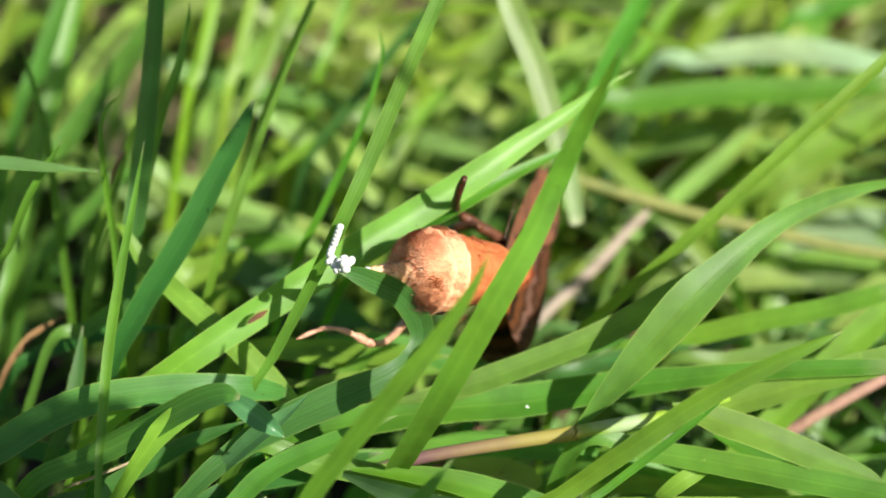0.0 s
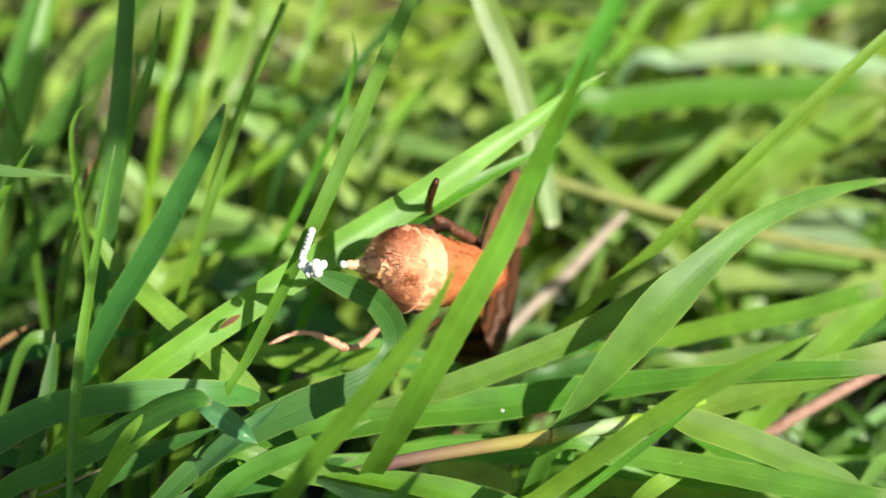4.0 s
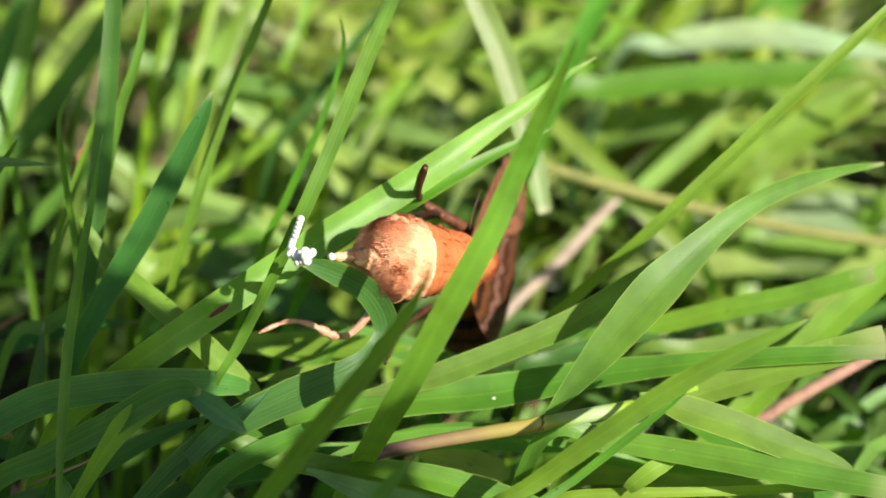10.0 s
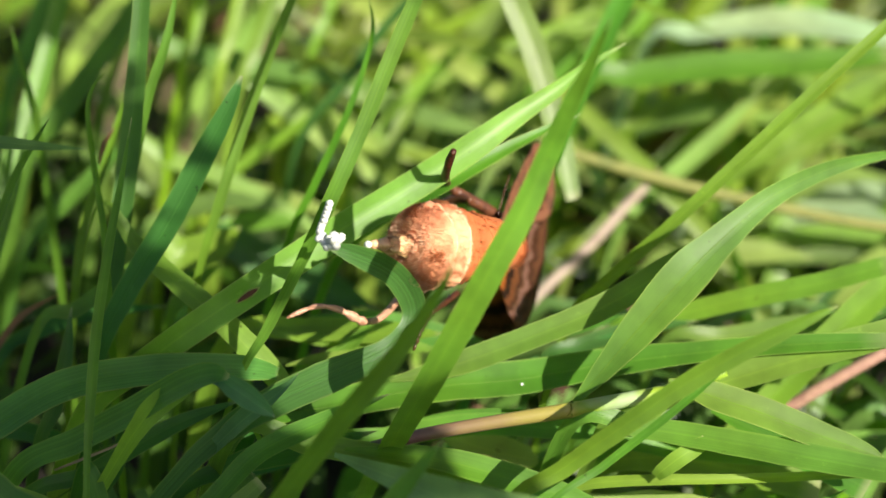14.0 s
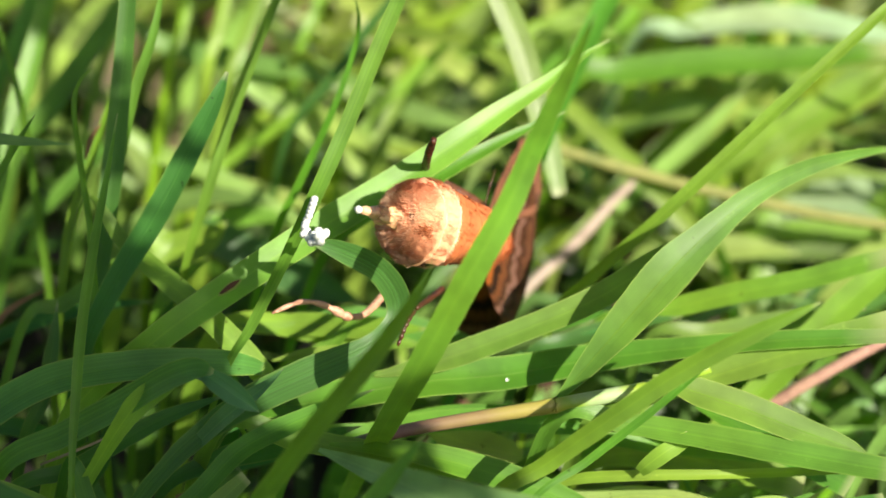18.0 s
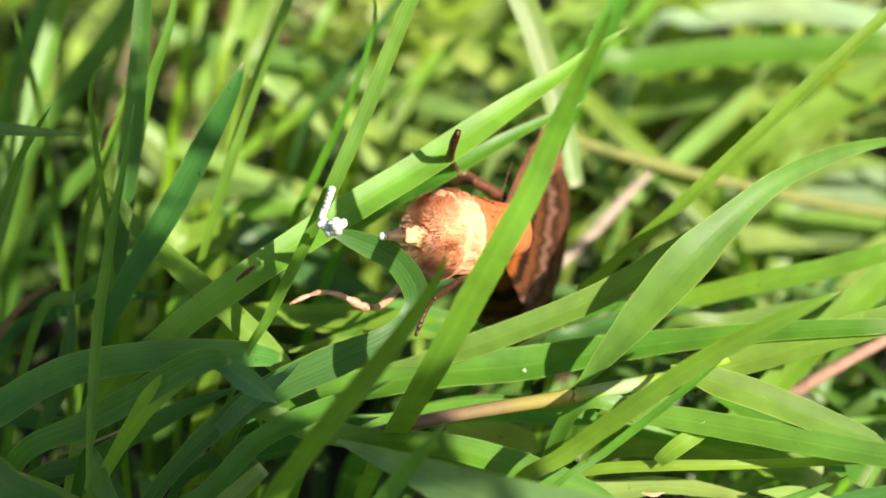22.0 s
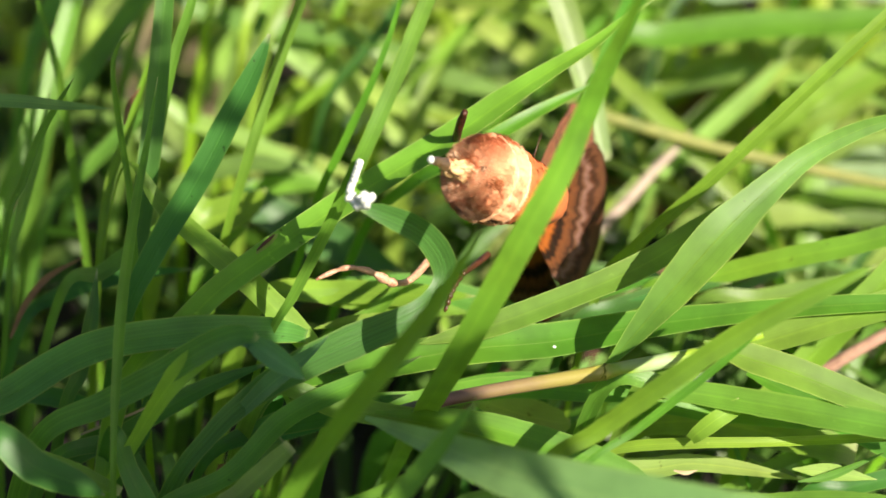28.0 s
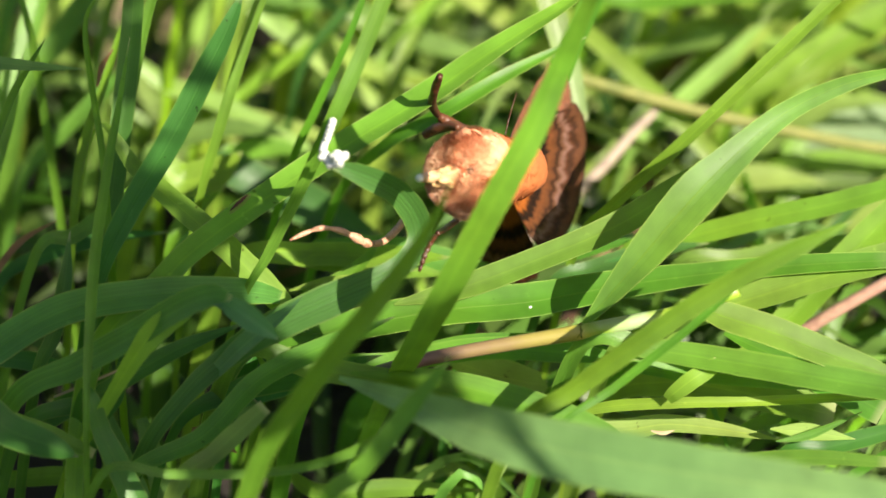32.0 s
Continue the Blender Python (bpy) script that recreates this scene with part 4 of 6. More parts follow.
blade("deep", 15, (-47.0, -53.9, -3.0, 1.6), (-44.9, -58.1, 25.4, 1.9), (-40.0, -64.2, 50.7, 2.0), (-37.3, -67.0, 46.0, 3.0), (-34.7, -69.7, 41.2, 3.6), (-31.7, -73.2, 35.2, 4.1), label="ribbed grass blade with half shade put into its dark green")
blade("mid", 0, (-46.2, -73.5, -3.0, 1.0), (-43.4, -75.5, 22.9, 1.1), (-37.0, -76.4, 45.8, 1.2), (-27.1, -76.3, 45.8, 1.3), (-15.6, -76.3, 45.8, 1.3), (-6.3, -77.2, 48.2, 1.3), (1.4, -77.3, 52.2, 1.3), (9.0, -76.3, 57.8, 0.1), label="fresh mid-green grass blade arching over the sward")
blade("deep", 20, (-57.8, -60.4, -3.0, 1.7), (-55.2, -61.8, 21.8, 2.0), (-49.3, -61.5, 43.5, 2.1), (-39.8, -59.4, 47.1, 2.5), (-27.9, -56.1, 52.8, 2.5), (-17.7, -54.2, 56.1, 0.1), label="ribbed grass blade with half shade put into its dark green")
blade("mid", 20, (-42.4, -65.9, -3.0, 1.7), (-40.2, -67.3, 19.1, 2.0), (-35.0, -66.8, 38.3, 2.1), (-24.0, -63.7, 43.6, 2.8), (-16.1, -59.9, 50.3, 3.1), (-6.6, -57.6, 54.3, 2.8), (2.8, -55.7, 57.6, 0.1), label="fresh mid-green grass blade arching over the sward")

# sunlit back tuft
tuft_of("pale yellow-green grass tuft with crossing leaves")
blade("dull", 20, (-53.4, 57.6, -3.0, 1.4), (-50.0, 55.1, 29.1, 1.7), (-41.9, 53.2, 58.1, 1.8), (-32.5, 52.1, 56.3, 3.2), (-21.2, 50.9, 54.2, 3.4), (-6.1, 49.6, 52.0, 2.7), (3.3, 48.2, 49.5, 0.1), label="dull grey-green grass blade lying flat")
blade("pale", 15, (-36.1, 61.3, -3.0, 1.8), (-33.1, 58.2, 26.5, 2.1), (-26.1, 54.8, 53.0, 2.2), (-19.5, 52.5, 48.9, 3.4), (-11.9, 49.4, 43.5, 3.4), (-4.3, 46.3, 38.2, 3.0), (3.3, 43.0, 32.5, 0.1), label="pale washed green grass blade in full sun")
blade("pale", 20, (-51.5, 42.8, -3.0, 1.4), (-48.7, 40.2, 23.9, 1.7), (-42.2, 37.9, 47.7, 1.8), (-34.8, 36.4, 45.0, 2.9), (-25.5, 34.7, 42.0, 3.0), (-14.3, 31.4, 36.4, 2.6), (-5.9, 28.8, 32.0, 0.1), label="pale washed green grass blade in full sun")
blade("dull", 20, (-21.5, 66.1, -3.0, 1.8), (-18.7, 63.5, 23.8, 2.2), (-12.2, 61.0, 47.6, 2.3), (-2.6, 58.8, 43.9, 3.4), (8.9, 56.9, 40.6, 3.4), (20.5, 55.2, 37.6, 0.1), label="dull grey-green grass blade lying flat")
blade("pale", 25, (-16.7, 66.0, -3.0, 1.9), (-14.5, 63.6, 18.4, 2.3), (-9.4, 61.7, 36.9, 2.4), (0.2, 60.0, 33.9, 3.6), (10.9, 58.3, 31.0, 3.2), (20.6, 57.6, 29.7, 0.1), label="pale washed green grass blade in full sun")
blade("bright", -20, (-38.7, 32.1, -3.0, 1.3), (-36.8, 33.0, 28.6, 1.5), (-32.6, 38.8, 57.2, 1.6), (-30.6, 42.0, 62.8, 2.2), (-28.5, 46.7, 70.8, 2.2), (-26.6, 51.7, 79.6, 1.5), label="thin bright green grass blade catching sun")
blade("bright", -20, (-31.3, 35.4, -3.0, 1.4), (-29.9, 36.4, 27.6, 1.6), (-26.4, 42.3, 55.3, 1.7), (-24.5, 46.1, 61.8, 2.3), (-22.0, 51.2, 70.6, 2.3), (-19.9, 55.8, 78.7, 1.4), label="thin bright green grass blade catching sun")
blade("bright", -25, (-29.7, 39.2, -3.0, 1.5), (-28.0, 39.7, 25.5, 1.8), (-23.8, 44.5, 51.0, 1.9), (-20.5, 49.1, 59.1, 2.7), (-16.8, 53.8, 67.2, 2.5), (-12.6, 59.0, 76.1, 1.4), label="thin bright green grass blade catching sun")
blade("bright", 10, (-36.4, 42.8, -3.0, 1.0), (-34.4, 41.5, 17.6, 1.2), (-29.8, 42.2, 35.1, 1.3), (-23.2, 44.6, 39.2, 1.9), (-15.6, 47.2, 43.7, 2.0), (-6.2, 49.8, 48.2, 0.1), label="thin bright green grass blade catching sun")
blade("lime", 0, (-18.2, 55.2, -3.0, 1.2), (-16.4, 55.6, 25.1, 1.4), (-12.1, 60.2, 50.2, 1.5), (-9.2, 64.0, 56.8, 2.0), (-6.8, 67.8, 63.4, 2.0), (-4.4, 72.6, 71.7, 1.0), label="bright yellow-green grass blade in sunlight")
blade("bright", 10, (-11.4, 77.2, -3.0, 1.6), (-9.5, 76.0, 17.4, 1.9), (-4.9, 76.7, 34.9, 2.0), (3.0, 79.7, 40.0, 2.7), (10.9, 82.4, 44.7, 2.7), (20.8, 85.1, 49.4, 0.1), label="thin bright green grass blade catching sun")
blade("pale", 20, (5.3, 80.0, -3.0, 1.9), (7.0, 79.3, 17.4, 2.3), (10.9, 81.2, 34.7, 2.4), (14.9, 84.2, 39.9, 5.0), (18.9, 87.7, 45.9, 4.8), (23.8, 91.7, 52.8, 2.9), label="pale washed green grass blade in full sun")
blade("pale", 20, (25.1, 72.4, -3.0, 1.5), (26.7, 70.7, 14.1, 1.8), (30.6, 70.5, 28.1, 1.9), (37.5, 71.9, 30.5, 3.0), (45.4, 72.9, 32.2, 2.7), (54.3, 73.0, 32.4, 0.1), label="pale washed green grass blade in full sun")
blade("pale", 10, (36.7, 49.7, -3.0, 1.2), (38.2, 48.4, 13.4, 1.4), (41.6, 49.0, 26.8, 1.5), (48.3, 52.1, 32.2, 2.8), (57.9, 56.2, 39.3, 3.1), (67.4, 60.3, 46.4, 2.7), (76.1, 63.9, 52.6, 0.1), label="pale washed green grass blade in full sun")
blade("lime", 20, (50.0, 44.4, -3.0, 1.8), (51.9, 43.1, 17.1, 2.2), (56.3, 43.9, 34.1, 2.3), (64.8, 47.3, 39.9, 4.4), (74.3, 50.1, 44.8, 4.8), (86.6, 52.9, 49.7, 3.7), label="bright yellow-green grass blade in sunlight")
blade("pale", 0, (27.1, 37.2, -3.0, 1.1), (28.4, 35.9, 12.7, 1.3), (31.6, 36.5, 25.3, 1.4), (36.8, 39.1, 29.8, 2.9), (42.0, 41.6, 34.1, 3.0), (46.7, 43.6, 37.5, 0.1), label="pale washed green grass blade in full sun")
blade("pale", 25, (39.8, 53.4, 26.5, 0.3), (43.7, 54.1, 27.8, 3.4), (48.5, 53.9, 27.4, 3.2), (52.4, 52.5, 24.9, 0.1), label="pale washed green grass blade in full sun")
blade("bright", 10, (57.3, 67.1, -3.0, 1.4), (59.5, 65.8, 18.6, 1.7), (64.4, 66.4, 37.1, 1.8), (72.2, 68.9, 41.3, 3.0), (82.0, 71.8, 46.3, 3.0), (92.7, 75.2, 52.2, 1.8), label="thin bright green grass blade catching sun")
blade("bright", 10, (44.4, 84.0, -3.0, 1.8), (47.1, 83.0, 23.9, 2.2), (53.4, 84.1, 47.7, 2.3), (59.3, 86.1, 51.1, 3.5), (66.2, 88.6, 55.4, 3.1), label="thin bright green grass blade catching sun")
blade("mid", 15, (58.3, 81.0, -3.0, 1.5), (61.2, 79.8, 24.8, 1.8), (67.9, 80.5, 49.5, 1.9), (75.7, 82.5, 52.9, 3.9), (85.6, 84.5, 56.3, 3.1), label="fresh mid-green grass blade arching over the sward")
blade("pale", 25, (61.7, 47.0, -3.0, 1.9), (63.1, 45.1, 11.4, 2.3), (66.3, 44.4, 22.9, 2.4), (74.0, 45.1, 24.1, 4.3), (83.5, 44.9, 23.7, 4.0), (92.1, 44.4, 22.9, 2.4), label="pale washed green grass blade in full sun")
blade("dull", 20, (56.2, 38.2, -3.0, 1.2), (57.6, 36.3, 11.8, 1.4), (60.9, 35.6, 23.6, 1.5), (70.3, 36.5, 25.3, 2.6), (80.7, 36.3, 24.9, 2.6), (90.2, 35.6, 23.6, 1.2), label="dull grey-green grass blade lying flat")
blade("mid", 10, (-68.0, 40.1, -3.0, 1.8), (-66.0, 40.5, 25.9, 2.1), (-61.2, 44.9, 51.8, 2.2), (-57.5, 49.1, 59.1, 3.5), (-54.2, 53.8, 67.2, 3.2), (-50.9, 58.5, 75.3, 1.9), label="fresh mid-green grass blade arching over the sward")
blade("bright", 10, (-76.0, 48.1, -3.0, 1.8), (-73.8, 48.3, 26.6, 2.1), (-68.5, 52.6, 53.1, 2.2), (-64.7, 56.4, 59.6, 3.4), (-60.9, 60.6, 67.0, 2.9), label="thin bright green grass blade catching sun")
blade("bright", 0, (-63.5, 53.7, -3.0, 1.1), (-61.5, 54.0, 25.6, 1.3), (-56.8, 58.4, 51.1, 1.4), (-53.5, 62.2, 57.7, 2.5), (-49.7, 66.5, 65.2, 2.2), label="thin bright green grass blade catching sun")
blade("mid", 20, (-63.3, 15.9, -3.0, 1.2), (-61.2, 15.1, 19.5, 1.4), (-56.5, 16.8, 39.0, 1.5), (-50.2, 20.4, 45.3, 2.5), (-43.8, 23.6, 50.9, 2.5), (-37.4, 26.3, 55.6, 0.1), label="fresh mid-green grass blade arching over the sward")
blade("dull", 25, (-46.8, 21.3, -3.0, 1.8), (-44.6, 20.0, 18.9, 2.2), (-39.6, 20.7, 37.8, 2.3), (-32.2, 23.2, 42.2, 3.4), (-24.0, 24.1, 43.8, 3.4), (-14.8, 23.4, 42.6, 0.1), label="dull grey-green grass blade lying flat")
blade("lime", 0, (-10.5, 48.9, -3.0, 1.1), (-8.7, 48.1, 18.1, 1.3), (-4.4, 49.8, 36.3, 1.4), (1.3, 53.4, 42.5, 2.2), (8.9, 57.4, 49.5, 2.2), (16.6, 61.2, 56.1, 0.1), label="bright yellow-green grass blade in sunlight")
blade("mid", 10, (7.8, 55.2, -3.0, 1.4), (9.6, 54.1, 16.7, 1.7), (13.8, 55.1, 33.4, 1.8), (20.5, 58.3, 39.0, 3.0), (28.2, 61.8, 45.0, 2.7), (34.9, 65.2, 50.8, 0.1), label="fresh mid-green grass blade arching over the sward")
blade("lime", 10, (26.5, 62.0, -3.0, 1.4), (28.5, 61.3, 19.9, 1.7), (33.1, 63.4, 39.8, 1.8), (38.9, 67.3, 46.5, 2.7), (44.8, 71.1, 53.2, 2.5), (50.6, 75.5, 60.7, 1.5), label="bright yellow-green grass blade in sunlight")
blade("pale", 20, (-31.2, 62.5, -3.0, 1.8), (-28.3, 59.5, 25.5, 2.1), (-21.6, 56.0, 51.0, 2.2), (-13.4, 53.0, 45.7, 3.4), (-5.1, 50.4, 41.2, 3.6), (5.0, 48.0, 37.1, 0.1), label="pale washed green grass blade in full sun")
blade("pale", 20, (-42.1, 42.0, -3.0, 1.4), (-39.7, 39.8, 20.1, 1.7), (-34.1, 38.3, 40.3, 1.8), (-24.1, 37.4, 38.9, 2.8), (-13.2, 36.0, 36.4, 2.5), (-4.1, 34.2, 33.3, 0.1), label="pale washed green grass blade in full sun")
blade("lime", 20, (-45.4, 16.0, -3.0, 1.4), (-42.8, 13.8, 21.6, 1.7), (-36.8, 12.2, 43.1, 1.8), (-30.7, 11.6, 42.1, 3.3), (-26.3, 12.5, 43.7, 2.8), (-22.7, 14.3, 46.7, 0.1), label="bright yellow-green grass blade in sunlight")
blade("lime", 25, (-34.0, 24.8, -3.0, 1.2), (-32.0, 23.6, 18.1, 1.4), (-27.2, 24.3, 36.1, 1.5), (-23.6, 25.6, 38.4, 3.3), (-17.3, 26.0, 39.1, 3.0), (-11.9, 25.5, 38.2, 0.1), label="bright yellow-green grass blade in sunlight")
blade("bright", 15, (-21.2, 59.0, -3.0, 1.2), (-19.0, 56.8, 18.9, 1.4), (-13.7, 55.3, 37.7, 1.5), (-5.3, 54.5, 36.4, 2.5), (5.0, 54.0, 35.5, 2.2), (14.3, 53.7, 35.0, 0.1), label="thin bright green grass blade catching sun")
blade("pale", 30, (38.6, 34.0, -3.0, 1.5), (40.3, 32.0, 14.0, 1.8), (44.2, 31.2, 28.0, 1.9), (53.3, 31.6, 28.7, 4.5), (62.4, 31.7, 29.0, 4.0), (70.6, 31.2, 28.1, 0.1), label="pale washed green grass blade in full sun")
blade("bright", 10, (29.0, 65.5, -3.0, 1.2), (30.9, 63.9, 16.2, 1.4), (35.3, 63.8, 32.4, 1.5), (43.8, 65.6, 35.6, 2.6), (53.4, 67.9, 39.6, 2.6), (62.9, 70.2, 43.6, 0.1), label="thin bright green grass blade catching sun")
blade("pale", 10, (33.7, 37.1, -3.0, 0.9), (35.2, 36.0, 15.0, 1.0), (38.9, 37.0, 30.0, 1.1), (45.4, 40.6, 36.3, 2.5), (53.7, 44.2, 42.6, 2.8), (62.1, 48.3, 49.6, 0.1), label="pale washed green grass blade in full sun")
blade("bright", 15, (57.5, 45.1, -3.0, 1.8), (59.5, 43.9, 17.9, 2.1), (64.1, 44.9, 35.8, 2.2), (71.5, 48.1, 41.3, 4.1), (79.7, 51.3, 46.8, 4.1), (88.3, 54.4, 52.3, 2.6), label="thin bright green grass blade catching sun")
blade("bright", 20, (56.5, 40.0, -3.0, 1.2), (58.1, 38.2, 13.6, 1.4), (61.9, 37.6, 27.2, 1.5), (69.3, 38.4, 28.6, 2.5), (78.5, 38.1, 28.0, 2.7), (87.7, 37.5, 26.9, 1.5), label="thin bright green grass blade catching sun")

# front right tuft
tuft_of("sunlit green grass tuft with broad arching leaves")
blade("bright", 25, (25.1, -37.7, -3.0, 2.5), (27.1, -39.4, 16.6, 2.9), (31.7, -39.8, 33.1, 3.1), (41.0, -38.5, 35.3, 4.7), (52.8, -39.4, 33.8, 5.5), (65.4, -41.1, 30.9, 4.7), label="thin bright green grass blade catching sun")
blade("deep", 20, (15.8, -25.7, -3.0, 1.2), (18.3, -27.1, 21.9, 1.4), (24.3, -26.7, 43.7, 1.5), (31.1, -25.1, 46.6, 2.6), (39.6, -23.9, 48.5, 2.6), (48.1, -23.4, 49.5, 0.1), label="ribbed grass blade with half shade put into its dark green")
blade("mid", 10, (7.2, -20.7, -3.0, 1.2), (9.8, -22.3, 21.6, 1.4), (15.8, -22.4, 43.3, 1.5), (23.5, -21.2, 45.3, 2.0), (31.3, -20.2, 47.0, 2.0), (38.1, -19.5, 48.3, 0.1), label="fresh mid-green grass blade arching over the sward")
blade("dull", 25, (35.0, -15.6, -3.0, 1.3), (37.6, -17.5, 21.2, 1.5), (43.5, -18.2, 42.5, 1.6), (53.0, -17.8, 43.2, 3.2), (64.2, -16.9, 44.7, 3.2), (76.3, -16.0, 46.2, 0.1), label="dull grey-green grass blade lying flat")
blade("mid", 20, (5.6, -40.7, 43.5, 0.2), (13.7, -40.4, 44.0, 1.9), (24.2, -40.6, 43.7, 2.0), (34.7, -41.3, 42.5, 0.1), label="fresh mid-green grass blade arching over the sward")
blade("deep", 20, (6.9, -25.1, -3.0, 1.2), (9.4, -26.8, 21.4, 1.4), (15.4, -27.3, 42.8, 1.5), (22.1, -26.7, 43.8, 2.2), (30.4, -25.5, 45.8, 2.2), (38.7, -23.7, 49.0, 0.1), label="ribbed grass blade with half shade put into its dark green")
blade("mid", 25, (24.7, -44.0, -3.0, 1.4), (27.1, -45.9, 20.6, 1.7), (32.9, -46.7, 41.2, 1.8), (44.2, -46.3, 41.7, 3.0), (57.0, -46.8, 40.9, 3.3), (69.9, -47.7, 39.4, 0.1), label="fresh mid-green grass blade arching over the sward")
blade("mid", 20, (35.7, -60.8, -3.0, 1.1), (38.0, -63.1, 18.9, 1.3), (43.2, -64.8, 37.7, 1.4), (51.7, -65.9, 39.8, 2.1), (60.9, -67.5, 41.1, 2.1), (70.8, -69.6, 41.5, 1.4), label="fresh mid-green grass blade arching over the sward")
blade("deep", 15, (49.5, -55.0, -3.0, 1.4), (51.6, -56.9, 17.2, 1.7), (56.4, -57.4, 34.5, 1.8), (62.8, -56.8, 35.7, 2.5), (69.8, -55.9, 37.1, 2.5), (75.5, -55.2, 38.4, 1.2), label="ribbed grass blade with half shade put into its dark green")

# shaded low tuft
tuft_of("low grass tuft, many leaves darkened for deep shade")
blade("mid", 20, (-59.8, -28.1, -3.0, 1.2), (-56.7, -29.4, 26.1, 1.4), (-49.6, -28.7, 52.3, 1.5), (-43.7, -27.3, 54.8, 2.4), (-36.8, -26.5, 60.1, 2.1), (-30.8, -26.0, 65.0, 0.1), label="fresh mid-green grass blade arching over the sward")
blade("deep", 25, (-64.7, -22.6, -3.0, 1.3), (-62.3, -23.8, 21.4, 1.5), (-56.7, -22.7, 42.7, 1.6), (-49.9, -20.2, 47.1, 2.7), (-40.5, -18.9, 49.2, 2.4), (-31.2, -18.5, 49.9, 0.1), label="ribbed grass blade with half shade put into its dark green")
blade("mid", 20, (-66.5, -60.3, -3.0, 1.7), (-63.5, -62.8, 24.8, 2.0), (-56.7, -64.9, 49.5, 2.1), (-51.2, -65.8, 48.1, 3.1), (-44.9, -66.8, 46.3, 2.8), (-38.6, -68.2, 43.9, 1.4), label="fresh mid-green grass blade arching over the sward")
blade("deep", 20, (-60.3, -53.8, -3.0, 1.8), (-58.1, -55.6, 18.4, 2.1), (-53.0, -56.1, 36.8, 2.2), (-45.4, -55.4, 42.1, 3.5), (-37.9, -55.1, 46.6, 3.5), (-31.4, -53.3, 49.7, 0.1), label="ribbed grass blade with half shade put into its dark green")
blade("deep", 20, (-36.1, -57.7, -3.0, 1.1), (-33.8, -59.0, 20.5, 1.3), (-28.3, -58.3, 41.0, 1.4), (-19.4, -55.6, 45.8, 3.3), (-8.9, -54.4, 47.8, 3.5), (0.8, -53.2, 49.8, 0.1), label="ribbed grass blade with half shade put into its dark green")
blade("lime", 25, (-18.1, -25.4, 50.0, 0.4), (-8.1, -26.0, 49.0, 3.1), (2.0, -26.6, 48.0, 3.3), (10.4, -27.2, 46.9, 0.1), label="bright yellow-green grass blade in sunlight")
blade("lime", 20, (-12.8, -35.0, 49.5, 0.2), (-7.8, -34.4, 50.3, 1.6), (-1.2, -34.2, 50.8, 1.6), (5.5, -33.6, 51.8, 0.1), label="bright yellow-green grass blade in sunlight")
blade("deep", 0, (-54.0, -49.7, -3.0, 1.4), (-52.4, -49.8, 20.9, 1.6), (-48.7, -46.2, 41.9, 1.7), (-46.1, -43.0, 47.6, 2.3), (-44.4, -39.3, 53.9, 2.1), (-43.5, -35.6, 60.3, 0.1), label="ribbed grass blade with half shade put into its dark green")
blade("deep", 0, (-45.4, -52.3, -3.0, 1.1), (-43.9, -52.8, 17.4, 1.3), (-40.5, -50.4, 34.7, 1.4), (-37.2, -47.1, 40.4, 2.5), (-36.3, -43.8, 46.1, 0.1), label="ribbed grass blade with half shade put into its dark green")
blade("deep", 10, (-25.7, -57.7, -3.0, 1.1), (-24.7, -57.9, 17.7, 1.3), (-22.2, -54.6, 35.4, 1.4), (-20.6, -51.8, 40.4, 2.4), (-18.1, -48.9, 45.3, 2.1), (-16.4, -46.5, 49.5, 0.1), label="ribbed grass blade with half shade put into its dark green")
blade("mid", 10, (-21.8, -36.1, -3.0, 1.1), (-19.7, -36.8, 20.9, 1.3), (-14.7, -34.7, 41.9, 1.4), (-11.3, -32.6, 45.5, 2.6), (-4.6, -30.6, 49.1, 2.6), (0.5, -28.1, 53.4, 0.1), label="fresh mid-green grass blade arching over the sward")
blade("deep", 20, (-67.3, -34.9, -3.0, 1.2), (-65.1, -36.6, 18.9, 1.4), (-59.8, -37.0, 37.9, 1.5), (-53.1, -36.2, 39.3, 2.7), (-46.4, -37.0, 37.8, 2.7), (-39.8, -38.7, 34.9, 0.1), label="ribbed grass blade with half shade put into its dark green")
blade("mid", 0, (-62.1, -24.7, -3.0, 0.8), (-60.9, -23.9, 25.1, 0.9), (-58.3, -18.4, 50.1, 1.0), (-56.6, -14.2, 57.4, 1.6), (-53.9, -9.5, 65.5, 1.4), (-52.1, -5.3, 72.8, 0.1), label="fresh mid-green grass blade arching over the sward")
blade("mid", 10, (-37.9, -16.5, -3.0, 1.2), (-36.0, -16.6, 21.4, 1.4), (-31.8, -13.4, 42.8, 1.5), (-29.2, -10.8, 47.2, 2.6), (-23.1, -8.3, 51.7, 0.1), label="fresh mid-green grass blade arching over the sward")

# cut and curled leaves at the foot of the sward
tuft_of("short mown grass leaves with cut ends")
blade("blue", 10, (-28.6, -42.1, 20.8, 2.1), (-25.5, -42.0, 24.9, 2.6), (-22.1, -41.7, 29.1, 2.8), (-19.1, -41.9, 32.8, 2.8), (-17.5, -41.9, 34.7, 2.4), label="cut grass blade with a dry frayed end", rib=True)
blade("lime", 0, (-16.7, -56.1, 52.0, 0.2), (-15.8, -57.4, 51.7, 0.7), (-15.4, -58.3, 50.2, 0.7), (-15.7, -58.5, 47.8, 0.2), label="tiny curled yellow-green leaf tip")
blade("blue", 12, (-41.6, -41.7, 37.4, 1.6), (-39.8, -45.4, 35.0, 3.2), (-37.2, -50.0, 31.2, 3.7), (-34.4, -54.9, 26.7, 3.9), (-32.5, -58.6, 20.5, 3.2), label="dark bluish grass blade pointing down")
